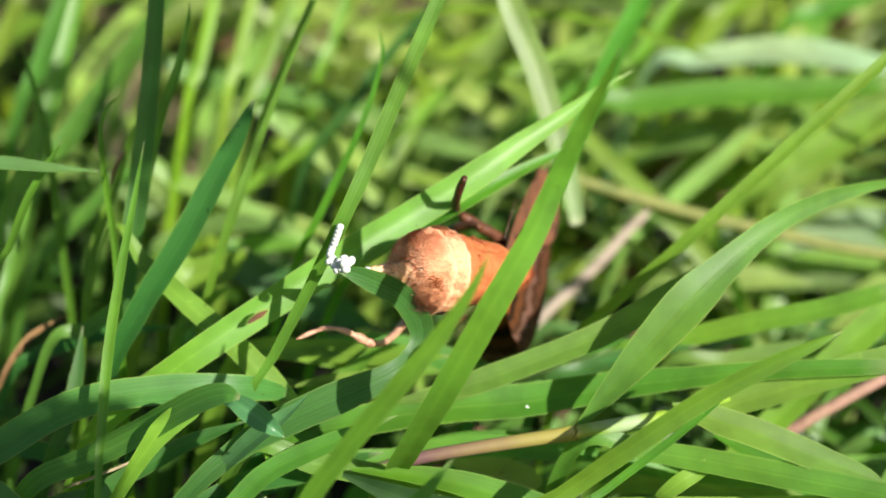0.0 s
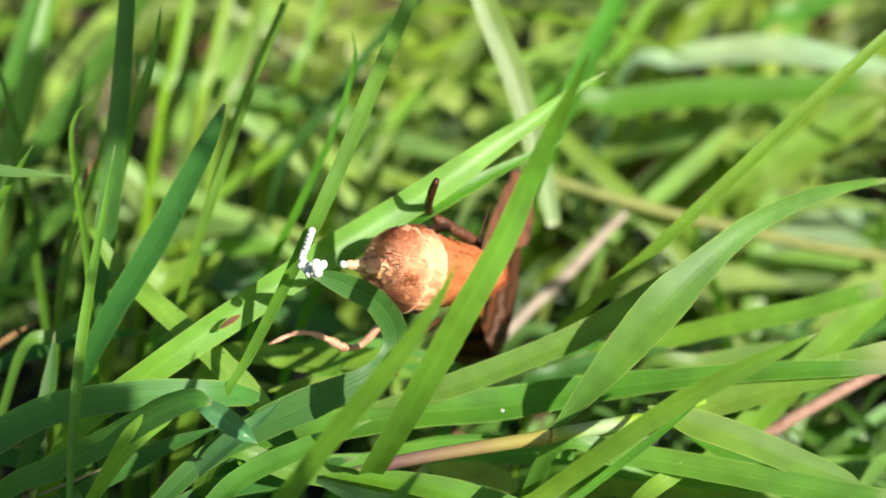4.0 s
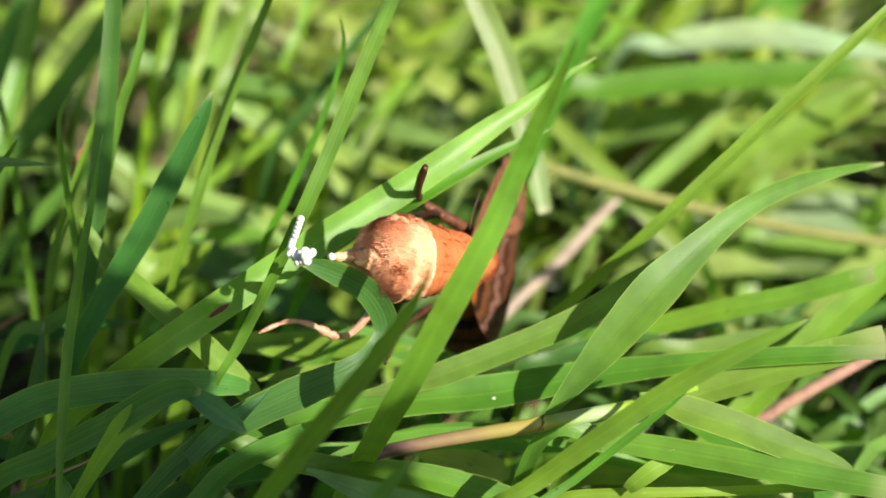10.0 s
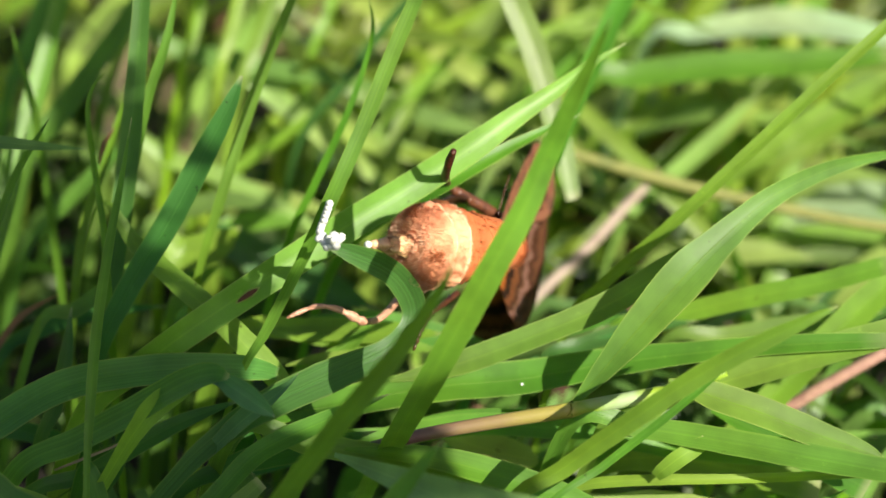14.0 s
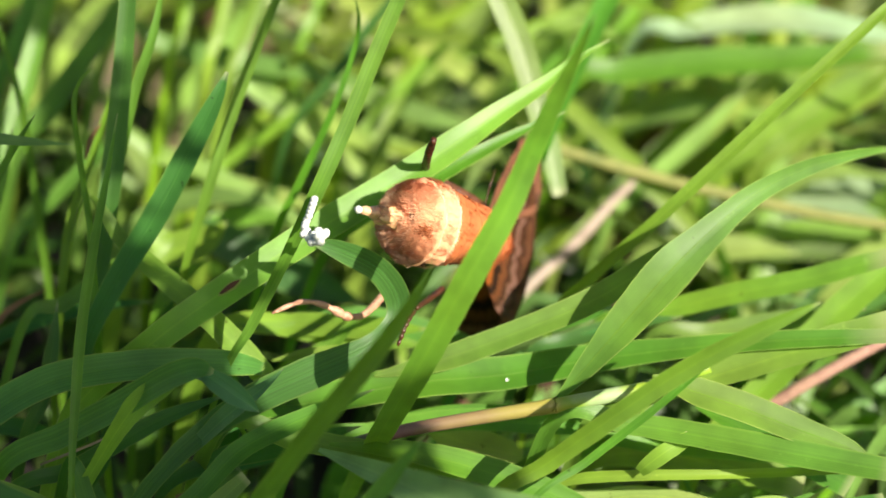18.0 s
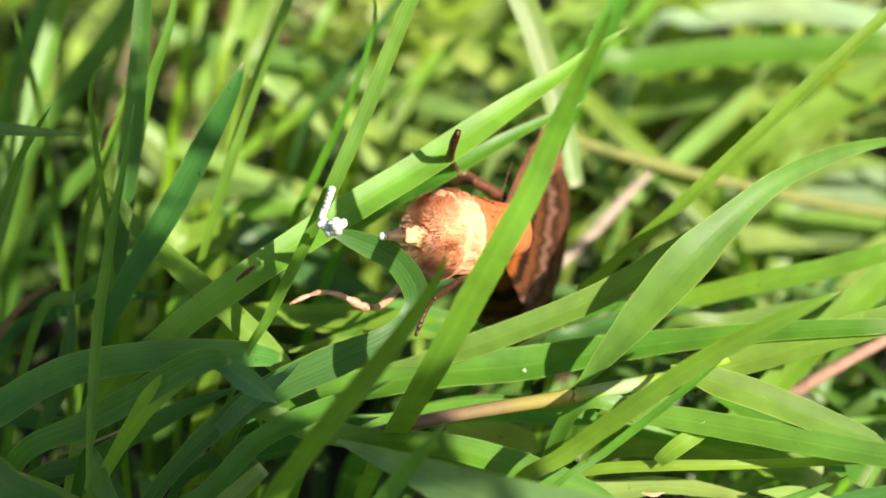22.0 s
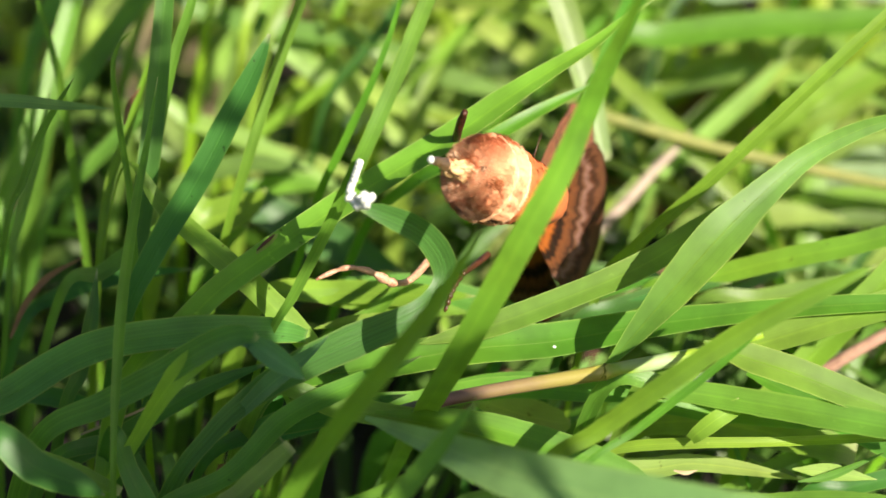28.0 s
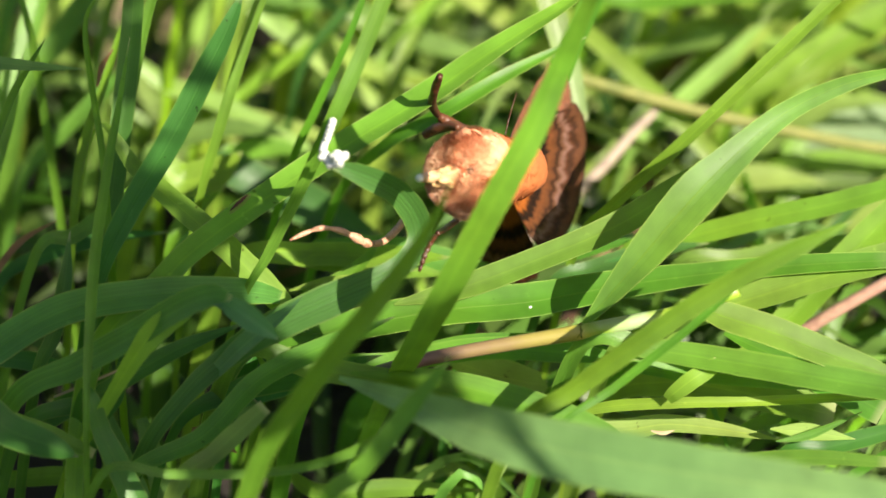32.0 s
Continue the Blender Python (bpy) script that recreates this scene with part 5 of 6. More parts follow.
blade("blue", 8, (-34.7, -40.4, 31.6, 1.6), (-33.1, -44.5, 28.5, 2.9), (-31.3, -49.5, 24.0, 3.2), (-30.0, -54.5, 19.5, 2.9), label="dark bluish grass blade pointing down")
blade("mid", 15, (-45.8, -48.8, 41.1, 0.5), (-44.6, -50.5, 40.1, 1.9), (-42.5, -51.6, 38.3, 1.6), (-41.1, -51.7, 36.2, 0.2), label="short leaf bent to the ground")
blade("mid", 20, (-57.1, -48.3, 38.1, 1.6), (-51.3, -51.3, 36.9, 2.7), (-46.4, -53.3, 35.5, 2.7), (-41.6, -53.8, 34.5, 0.3), label="short leaf bent to the ground")
blade("deep", 20, (-28.2, -40.0, 32.2, 0.3), (-22.4, -40.1, 33.9, 2.8), (-15.8, -40.0, 35.9, 3.6), (-9.2, -39.1, 37.3, 2.9), (-2.7, -37.7, 37.6, 0.3), label="dark green low grass blade")
blade("mid", 15, (-55.0, -46.6, 25.3, 2.4), (-45.2, -46.3, 25.7, 2.8), (-35.5, -46.9, 24.4, 2.4), (-28.2, -47.9, 22.8, 0.3), label="low green grass blade")
blade("soft", 10, (-16.4, -36.2, 22.6, 0.3), (-9.7, -42.5, 19.8, 2.5), (1.8, -42.2, 20.0, 2.8), (14.1, -42.4, 19.5, 0.3), label="low green grass blade")

# dry litter
tuft_of("reddish dying grass leaves low in the sward")
blade("russet", 20, (-57.9, -26.9, 43.4, 0.5), (-55.8, -24.6, 47.4, 1.0), (-52.4, -22.5, 51.0, 1.0), (-46.9, -21.0, 53.7, 0.1), label="reddish brown withered leaf")
blade("straw", 0, (-44.9, -57.5, 46.4, 0.3), (-40.8, -57.6, 48.3, 0.4), (-35.9, -57.4, 50.5, 0.3), (-34.3, -56.8, 51.6, 0.1), label="dry straw-coloured leaf edge")
blade("straw", 0, (-7.0, -52.8, 46.6, 0.7), (-4.6, -53.2, 45.9, 1.5), (-2.2, -52.8, 46.5, 0.1), label="dry straw-coloured leaf edge")
blade("russet", 10, (-26.7, -49.9, 35.5, 1.1), (-23.5, -50.3, 34.8, 2.7), (-20.3, -51.6, 32.7, 0.1), label="reddish brown withered leaf")
blade("straw", 0, (38.1, -57.1, 39.1, 0.2), (39.8, -57.3, 38.8, 0.6), (41.4, -57.1, 39.1, 0.1), label="dry straw-coloured leaf edge")
blade("russet", 0, (-40.3, -16.6, 73.2, 0.3), (-39.5, -15.1, 75.8, 0.8), (-37.8, -13.9, 78.0, 0.1), label="reddish brown withered leaf")
blade("rosy", 20, (51.9, 29.9, 13.8, 1.2), (55.0, 31.2, 16.0, 3.0), (58.5, 31.1, 15.8, 0.1), label="dull pink fallen petal-like leaf")
blade("russet", 10, (55.8, 79.5, 27.7, 1.7), (59.8, 81.5, 31.2, 4.3), (63.8, 83.0, 33.8, 0.1), label="reddish brown withered leaf")


# ---- moth ----
def lathe(profile, ring, squash=1.0, rough=0.0, crimp=0.0):
    """Surface of turning round the x axis: rows of x, radius in mm."""
    bm = bmesh.new()
    loops = []
    for x, r in profile:
        loop = []
        for k in range(ring):
            a = 2 * math.pi * k / ring
            q = r * (1 + rough * noise.noise((x * 0.5, math.cos(a) * 2.2, math.sin(a) * 2.2)) + 0.5 * rough * noise.noise((x * 1.9, math.cos(a) * 6, math.sin(a) * 6)))
            q *= 1 + crimp * noise.noise((x * 1.1, math.cos(a) * 11, math.sin(a) * 11)) + crimp * 0.5 * noise.noise((x * 2.6, math.cos(a) * 24, math.sin(a) * 24))
            loop.append(bm.verts.new((x / 1000, math.cos(a) * q / 1000, math.sin(a) * q * squash / 1000)))
        loops.append(loop)
    for p, q in zip(loops, loops[1:]):
        for k in range(ring):
            bm.faces.new((p[k], p[(k + 1) % ring], q[(k + 1) % ring], q[k]))
    bm.faces.new(loops[0][::-1])
    bm.faces.new(loops[-1])
    return bm


def hairs(profile, count, length, spread, seed, back=1.0):
    """Short flat hairs that lie along a turned body and stand off its outline."""
    rnd = random.Random(seed)
    bm = bmesh.new()
    xs = [p[0] for p in profile]
    rs = [p[1] for p in profile]
    for _ in range(count):
        x = rnd.uniform(xs[0], xs[-1])
        r = float(np.interp(x, xs, rs))
        a = rnd.uniform(0, 2 * math.pi)
        out = Vector((0, math.cos(a), math.sin(a)))
        root = Vector((x, 0, 0)) + out * r * 0.98
        way = (Vector((-back, 0, 0)) + out * rnd.uniform(0.1, spread) + Vector([rnd.gauss(0, 0.18) for _ in range(3)])).normalized()
        tip = root + way * length * rnd.uniform(0.5, 1.3)
        side = way.cross(out).normalized() * 0.034
        v = [bm.verts.new(q / 1000) for q in (root - side, root + side, (root + tip) / 2 + side * 0.8 + out * 0.05, tip, (root + tip) / 2 - side * 0.8 + out * 0.05)]
        bm.faces.new(v)
    return bm


def fur_patch(profile, x, angle, size, count, length, seed):
    """Hairs gathered on one spot of a turned body."""
    rnd = random.Random(seed)
    bm = bmesh.new()
    xs, rs = [p[0] for p in profile], [p[1] for p in profile]
    for _ in range(count):
        px = x + rnd.gauss(0, size)
        r = float(np.interp(px, xs, rs))
        a = radians(angle) + rnd.gauss(0, size / max(r, 1))
        out = Vector((0, math.cos(a), math.sin(a)))
        root = Vector((max(px, xs[0]), 0, 0)) + out * r
        way = (Vector((-1, 0, 0)) + out * rnd.uniform(0.05, 0.5) + Vector([rnd.gauss(0, 0.25) for _ in range(3)])).normalized()
        side = way.cross(out).normalized() * 0.04
        tip = root + way * length * rnd.uniform(0.5, 1.3)
        bm.faces.new([bm.verts.new(q / 1000) for q in (root - side, root + side, (root + tip) / 2 + side + out * 0.08, tip, (root + tip) / 2 - side + out * 0.08)])
    return bm


def beaded(points, knots):
    """Leg end of short swollen joints."""
    p = curve_points(points, knots * 6 + 1)
    p[:, 3] *= 0.72 + 0.42 * np.abs(np.sin(np.linspace(0, math.pi * knots, len(p))))
    return limb([tuple(r) for r in p])


def limb(points):
    v, f, uv = tube(points, max(26, len(points)), 8)
    bm = bmesh.new()
    vv = [bm.verts.new(q) for q in v]
    for q in f:
        bm.faces.new([vv[i] for i in q])
    return bm


def spines(points, count, length, seed):
    """Fine bristles along a leg."""
    rnd = random.Random(seed)
    p = curve_points([[c / 1000 for c in r] for r in points], 60)
    bm = bmesh.new()
    for _ in range(count):
        k = rnd.randint(4, 56)
        root = Vector(p[k, :3])
        along = Vector(p[k + 2, :3] - p[k - 2, :3]).normalized()
        out = (Vector([rnd.gauss(0, 1) for _ in range(3)]).cross(along).normalized() + along * 0.7).normalized()
        side = along.cross(out).normalized() * 0.00005
        tip = root + out * (length / 1000 + p[k, 3] / 2)
        bm.faces.new([bm.verts.new(q) for q in (root - side, root + side, tip)])
    return bm


MOTH_AT = Vector((0.0195, -0.0230, 0.0621))
moth = new("moth")
moth.location = MOTH_AT
tagged(moth, "brown and orange moth laying eggs on a grass blade", "moth")
abdomen = None


def wing_material():
    """Wing upperside: orange field with a black base and a broken black band, then a brown margin with lengthwise streaks."""
    m, n, l, b = shader("wing_scales")
    uv = n.new("ShaderNodeUVMap")
    uv.uv_map = "UVMap"
    sep = n.new("ShaderNodeSeparateXYZ")
    l.new(uv.outputs[0], sep.inputs[0])

    def texture(scale, detail, stretch):
        mp = n.new("ShaderNodeMapping")
        mp.inputs["Scale"].default_value = stretch
        l.new(uv.outputs[0], mp.inputs[0])
        t = n.new("ShaderNodeTexNoise")
        t.inputs["Scale"].default_value, t.inputs["Detail"].default_value = scale, detail
        l.new(mp.outputs[0], t.inputs["Vector"])
        return t.outputs[0]

    def sum_of(value, factor, other):
        x = n.new("ShaderNodeMath")
        x.operation = "MULTIPLY_ADD"
        l.new(value, x.inputs[0])
        x.inputs[1].default_value = factor
        l.new(other, x.inputs[2])
        return x.outputs[0]

    jag = texture(4.5, 4.0, (4.0, 0.35, 1))
    shrunk = n.new("ShaderNodeMath")
    shrunk.operation = "MULTIPLY"
    shrunk.inputs[1].default_value = 0.85
    l.new(sep.outputs[1], shrunk.inputs[0])
    reach = sum_of(jag, 0.17, shrunk.outputs[0])
    orange, black, brown, pale = (0.42, 0.115, 0.016), (0.008, 0.004, 0.003), (0.085, 0.030, 0.012), (0.19, 0.105, 0.08)
    bands = ramp(n, [(0.12, black), (0.24, (0.03, 0.010, 0.004)), (0.31, orange), (0.50, (0.36, 0.10, 0.016)), (0.545, (0.03, 0.010, 0.004)), (0.60, black), (0.635, (0.15, 0.05, 0.016)), (0.69, (0.10, 0.036, 0.014)), (0.715, (0.014, 0.006, 0.004)), (0.74, (0.11, 0.045, 0.02)), (0.775, pale), (0.80, brown), (0.83, (0.03, 0.012, 0.006)), (0.87, (0.11, 0.042, 0.018)), (0.95, (0.07, 0.027, 0.013))])
    l.new(reach, bands.inputs[0])
    # dark cloud over the rear half of the base
    cloud = sum_of(sep.outputs[0], 0.35, texture(3.5, 3.0, (1, 1, 1)))
    cover = n.new("ShaderNodeMapRange")
    cover.inputs[1].default_value, cover.inputs[2].default_value = 0.78, 0.90
    l.new(cloud, cover.inputs[0])
    near = n.new("ShaderNodeMapRange")
    near.inputs[1].default_value, near.inputs[2].default_value = 0.50, 0.38
    l.new(reach, near.inputs[0])
    both = n.new("ShaderNodeMath")
    both.operation = "MULTIPLY"
    l.new(cover.outputs[0], both.inputs[0])
    l.new(near.outputs[0], both.inputs[1])
    mix = n.new("ShaderNodeMixRGB")
    mix.inputs[2].default_value = (*black, 1)
    l.new(both.outputs[0], mix.inputs[0])
    l.new(bands.outputs[0], mix.inputs[1])
    fine = texture(60.0, 3.0, (1, 1, 1))
    grain = n.new("ShaderNodeMapRange")
    grain.inputs[3].default_value, grain.inputs[4].default_value = 0.45, 1.55
    l.new(fine, grain.inputs[0])
    hue = n.new("ShaderNodeHueSaturation")
    l.new(grain.outputs[0], hue.inputs["Value"])
    l.new(mix.outputs[0], hue.inputs["Color"])
    l.new(hue.outputs[0], b.inputs["Base Color"])
    b.inputs["Roughness"].default_value = 0.6
    b.inputs["Specular IOR Level"].default_value = 0.2
    bp = n.new("ShaderNodeBump")
    bp.inputs["Strength"].default_value, bp.inputs["Distance"].default_value = 0.5, 0.0003
    l.new(fine, bp.inputs["Height"])
    l.new(bp.outputs[0], b.inputs["Normal"])
    lit = n.new("ShaderNodeBsdfTranslucent")
    l.new(hue.outputs[0], lit.inputs[0])
    sheer = n.new("ShaderNodeMixShader")
    sheer.inputs[0].default_value = 0.25
    l.new(b.outputs[0], sheer.inputs[1])
    l.new(lit.outputs[0], sheer.inputs[2])
    l.new(sheer.outputs[0], n["Material Output"].inputs[0])
    return m


MAT["wing"] = wing_material()


def wing(name, root, lead, rear, parent, bulge, kind, label):
    """A wing between a leading and a rear edge that fan out from its hinge at the root; points in mm of the world."""
    root, lead, rear = Vector(root), Vector(lead), Vector(rear)
    normal = (lead - root).cross(rear - root).normalized()
    nu, nv = 30, 26
    verts, uvs, faces = [], [], []
    for side in (1, -1):
        for i in range(nu):
            u = i / (nu - 1)
            for j in range(nv):
                v = j / (nv - 1)
                reach = v * (1 - 0.10 * abs(2 * u - 1) ** 5) * (1 + 0.16 * math.sin(math.pi * u) + 0.018 * math.sin(u * 46) * v)
                edge = (lead - root) * (1 - u) + (rear - root) * u
                length = (lead - root).length * (1 - u) + (rear - root).length * u
                q = edge.normalized() * length * reach
                ridge = 0.16 * math.sin(u * 46) * v + 0.4 * math.sin(v * 26) * max(0.0, v - 0.55)
                q += normal * (bulge * math.sin(math.pi * min(v, 1)) * math.sin(math.pi * (0.15 + 0.7 * u)) + ridge + side * 0.07)
                verts.append(q / 1000)
                uvs.append((u * 1.3, v))
    size = nu * nv
    for s in range(2):
        for i in range(nu - 1):
            for j in range(nv - 1):
                a = s * size + i * nv + j
                q = (a, a + 1, a + nv + 1, a + nv)
                faces.append(q if s == 0 else q[::-1])
    rim = [j for j in range(nv)] + [i * nv + nv - 1 for i in range(1, nu)] + [(nu - 1) * nv + j for j in range(nv - 2, -1, -1)]
    for a, b in zip(rim, rim[1:]):
        faces.append((b, a, a + size, b + size))
    ob = new(name, mesh(name, verts, faces, MAT[kind], uvs))
    ob.parent = parent
    ob.location = root / 1000 - MOTH_AT
    # veins stand proud of the wing
    for k in range(1, 7):
        i = round(k * (nu - 1) / 7)
        ribs = [(*(Vector(verts[i * nv + j]) * 1000), 0.34 - 0.2 * j / nv) for j in range(0, nv, 3)]
        tv, tf, tu = tube(ribs, 20, 6)
        vein = new("vein", mesh("vein", tv, tf, MAT["chitin"], tu))
        vein.parent = ob
    return tagged(ob, label)


HINGE_AXIS = Vector((0, math.sin(radians(30)), math.cos(radians(30))))

TAIL = [(1.5, 0.9), (1.2, 2.2), (1.35, 3.2), (1.7, 4.0), (2.2, 4.7), (3.0, 5.25), (3.9, 5.7), (4.8, 6.0), (5.25, 6.08), (5.4, 5.9), (5.55, 5.3)]
BAND = [(5.2, 5.4), (5.36, 5.95), (6.4, 6.1), (7.7, 6.2), (8.0, 6.05), (8.2, 5.4)]
RUST = [(7.8, 5.3), (10.2, 5.4), (10.4, 5.2), (13.0, 4.9), (17.0, 4.2), (19.5, 3.3), (20.5, 1.2)]
abdomen = part("abdomen", lathe(TAIL, 96, rough=0.10, crimp=0.05), MAT["fur"], moth, "tan furry abdomen end")
abdomen.matrix_basis = pose(-0.01642, -0.02238, 0.01330, 0.00, 18.54, 33.85)
part("fur", hairs(TAIL[3:-1], 8000, 0.9, 0.24, 5), MAT["hair"], abdomen, "pale orange hairs lying back")
part("band", lathe(BAND, 96, rough=0.06, crimp=0.05), MAT["fur"], abdomen, "tan furry abdomen ring")
part("band_fur", hairs(BAND[1:-1], 6000, 0.6, 0.2, 15), MAT["hair"], abdomen)
part("fore_segment", lathe(RUST, 64, rough=0.06, crimp=0.02), MAT["dark_fur"], abdomen, "smooth rust brown segments")
part("rust_fur", hairs([(8.2, 5.33), (10.2, 5.4), (13.0, 4.9), (17.0, 4.2)], 4200, 0.8, 0.16, 16), MAT["rust_hair"], abdomen, "short rust brown hairs lying flat")
part("segment_fringe", hairs([(7.7, 6.2), (8.05, 6.0)], 900, 0.5, 1.0, 6, -0.8), MAT["pale_hair"], abdomen, "pale ragged fringe of hair")
part("ovipositor_base", lathe([(-2.2, 0.5), (-2.0, 0.85), (-1.4, 1.0), (-0.9, 0.9), (-0.4, 1.15), (0.2, 1.35), (0.9, 1.6), (1.7, 1.9)], 32, rough=0.5, crimp=0.16), MAT["cream"], abdomen, "cream lobed base of the egg-laying tube")
for y, z in ((0.75, 0.35), (-0.75, -0.2), (0.1, -0.8)):
    part("lobe", limb([(0.2, y * 0.9, z * 0.9, 1.0), (-0.8, y * 1.25, z * 1.25, 1.1), (-1.7, y * 1.35, z * 1.35, 0.9), (-2.3, y * 1.2, z * 1.2, 0.4)]), MAT["cream"], abdomen)
part("ovipositor", lathe([(-5.3, 0.35), (-5.1, 0.6), (-4.4, 0.68), (-3.7, 0.55), (-3.3, 0.8), (-2.6, 0.85), (-2.0, 0.7)], 24, rough=0.45, crimp=0.1), MAT["tip"], abdomen, "short tan egg-laying tube")
part("lobe_fur", hairs([(-1.9, 0.95), (-0.9, 0.95), (0.9, 1.6)], 700, 0.7, 0.6, 27), MAT["pale_hair"], abdomen)
part("dark_patch", fur_patch(TAIL[2:], 3.0, 174, 0.55, 260, 0.8, 9), MAT["rust_hair"], abdomen, "rust brown hair patch")
# near-black hairs paint the shade of hollows on the unbroken surface
part("hollow_shade", fur_patch(TAIL[2:], 1.6, 150, 0.3, 80, 0.4, 19), MAT["hollow_shade"], abdomen, "dark hairs standing for the shade in a fur hollow")
part("hollow_shade", fur_patch(BAND, 6.5, 232, 0.42, 150, 0.35, 29), MAT["hollow_shade"], abdomen, "dark hairs standing for the shade in a fur hollow")
part("rear_ridge", hairs([(4.9, 6.02), (5.25, 6.06)], 620, 0.4, 0.8, 10, -0.4), MAT["pale_hair"], abdomen)
for x, r, coat in ((5.4, 6.06, "pale_hair"), (7.95, 6.12, "pale_hair"), (10.3, 5.42, "dark_fur"), (13.0, 5.0, "dark_fur")):
    part("seam", lathe([(x - 0.13, r - 0.25), (x - 0.06, r), (x + 0.03, r + 0.03), (x + 0.12, r - 0.25)], 96, rough=0.06, crimp=0.05), MAT[coat], abdomen, "thin line between segments")
part("side_tuft", fur_patch(BAND, 6.8, 75, 0.8, 420, 0.9, 39), MAT["pale_hair"], abdomen)
part("belly_tuft", fur_patch(TAIL[2:], 3.8, 240, 0.9, 520, 1.1, 40), MAT["pale_hair"], abdomen)
part("tail_tuft", hairs([(0.9, 2.0), (1.4, 3.4), (2.0, 4.3), (3.0, 4.9)], 1700, 1.0, 0.7, 7), MAT["pale_hair"], abdomen)
part("tail_rosette", hairs([(1.2, 1.4), (1.3, 2.6)], 420, 0.9, 1.6, 17), MAT["hair"], abdomen)
egg_held = lathe([(-6.2, 0.12), (-6.1, 0.42), (-5.7, 0.6), (-5.3, 0.47), (-5.1, 0.12)], 14)
part("egg", egg_held, MAT["egg"], abdomen, "white egg leaving the tube")
thorax = lathe([(-2.0, 1.2), (-1.2, 2.4), (1.0, 3.0), (4.0, 2.9), (7.0, 2.0), (8.5, 0.8)], 28)
body = part("thorax", thorax, MAT["dark_fur"], moth, "rust brown furry thorax")
body.matrix_basis = pose(0, 0, 0, 0, 25, 85)
coat = part("thorax_fur", hairs([(-1.2, 2.4), (1.0, 3.0), (7.0, 2.0)], 1200, 1.2, 0.9, 8), MAT["dark_fur"], body)

WING = {}
WING["forewing"] = wing("forewing", (18.4, -28.8, 68.1), (24.5, -1.7, 69.1), (26.8, -5.2, 56.9), moth, 1.4, "wing_under", "brown forewing with dark veins")
WING["hindwing"] = wing("hindwing", (17.9, -30.7, 66.8), (25.6, -4.6, 64.0), (21.4, -22.8, 46.4), moth, 1.8, "wing", "orange hindwing with black bands and a brown rim")
WING["far_hindwing"] = wing("hindwing", (17.2, -23.3, 61.5), (22.9, -15.0, 40.0), (11.1, -16.0, 42.2), moth, 1.2, "wing", "dark brown hindwing hanging in the shade")
LEG = [(0.05, 3.51, 2.05, 2.20), (-2.09, 2.62, 4.51, 1.85), (-4.64, 1.64, 6.82, 1.76), (-6.66, 1.36, 8.33, 1.68), (-7.42, 0.79, 9.33, 1.09)]
FOOT = [(-7.33, 3.36, 7.78, 0.84), (-8.02, -1.49, 11.38, 1.17), (-8.38, -7.09, 15.68, 1.32), (-8.07, -10.84, 19.19, 1.14), (-7.67, -11.98, 21.22, 1.22), (-7.11, -13.08, 23.31, 0.89)]
leg = part("leg", limb(LEG), MAT["chitin"], moth, "dark brown bristly leg")
part("tarsus", limb(FOOT), MAT["tarsus"], leg)
part("bristles", spines(LEG, 70, 0.8, 5), MAT["tarsus"], leg)
part("femur", limb([(-9.51, 2.96, 5.10, 1.35), (-7.83, 1.65, 6.82, 1.68), (-6.00, 0.07, 8.10, 1.51), (-4.68, -1.83, 8.80, 1.00)]), MAT["chitin"], leg, "thick dark brown upper joint")
upper_leg = leg
LEG = [(-15.12, -7.56, -3.13, 1.25), (-17.15, -13.09, -2.71, 1.16), (-18.74, -17.17, -1.77, 0.99), (-20.02, -19.00, -0.94, 0.98)]
FOOT = [(-20.02, -19.00, -0.94, 0.98), (-21.15, -19.73, -0.21, 1.39), (-22.44, -20.22, 0.95, 1.23), (-24.38, -20.62, 2.24, 0.90), (-26.63, -21.28, 3.11, 0.81), (-28.74, -21.52, 2.69, 0.73), (-31.31, -22.94, 2.22, 0.49)]
leg = part("leg", limb(LEG), MAT["leg"], moth, "tan jointed leg on the ground leaf")
part("tarsus", beaded(FOOT, 5), MAT["leg"], leg)
part("bristles", spines(LEG, 40, 0.45, 10), MAT["tarsus"], leg)
LEG = [(-7.19, -9.31, -2.07, 1.00), (-9.28, -13.57, -1.44, 0.91), (-10.84, -21.84, 2.23, 0.73)]
FOOT = [(-11.00, -25.42, 4.03, 0.65), (-11.72, -28.55, 4.61, 0.72), (-12.36, -30.04, 4.02, 0.72), (-12.84, -30.69, 2.91, 0.64), (-13.32, -31.33, 1.80, 0.40)]
leg = part("leg", limb(LEG), MAT["tarsus"], moth, "dark brown leg below the body")
part("tarsus", beaded(FOOT, 6), MAT["tarsus"], leg)
part("bristles", spines(LEG, 40, 0.55, 5), MAT["tarsus"], leg)
ANTENNA = [(-1.08, -1.92, 6.64, 0.25), (-0.58, -0.88, 8.45, 0.22), (0.01, 0.12, 10.18, 0.18), (0.70, 2.00, 11.43, 0.13)]
part("antenna", limb(ANTENNA), MAT["tarsus"], moth, "thin dark antenna")
HINGES = [(WING[k], WING[k].location.copy(), s) for k, s in (("forewing", 0.3), ("hindwing", 1.0), ("far_hindwing", 0.5))]


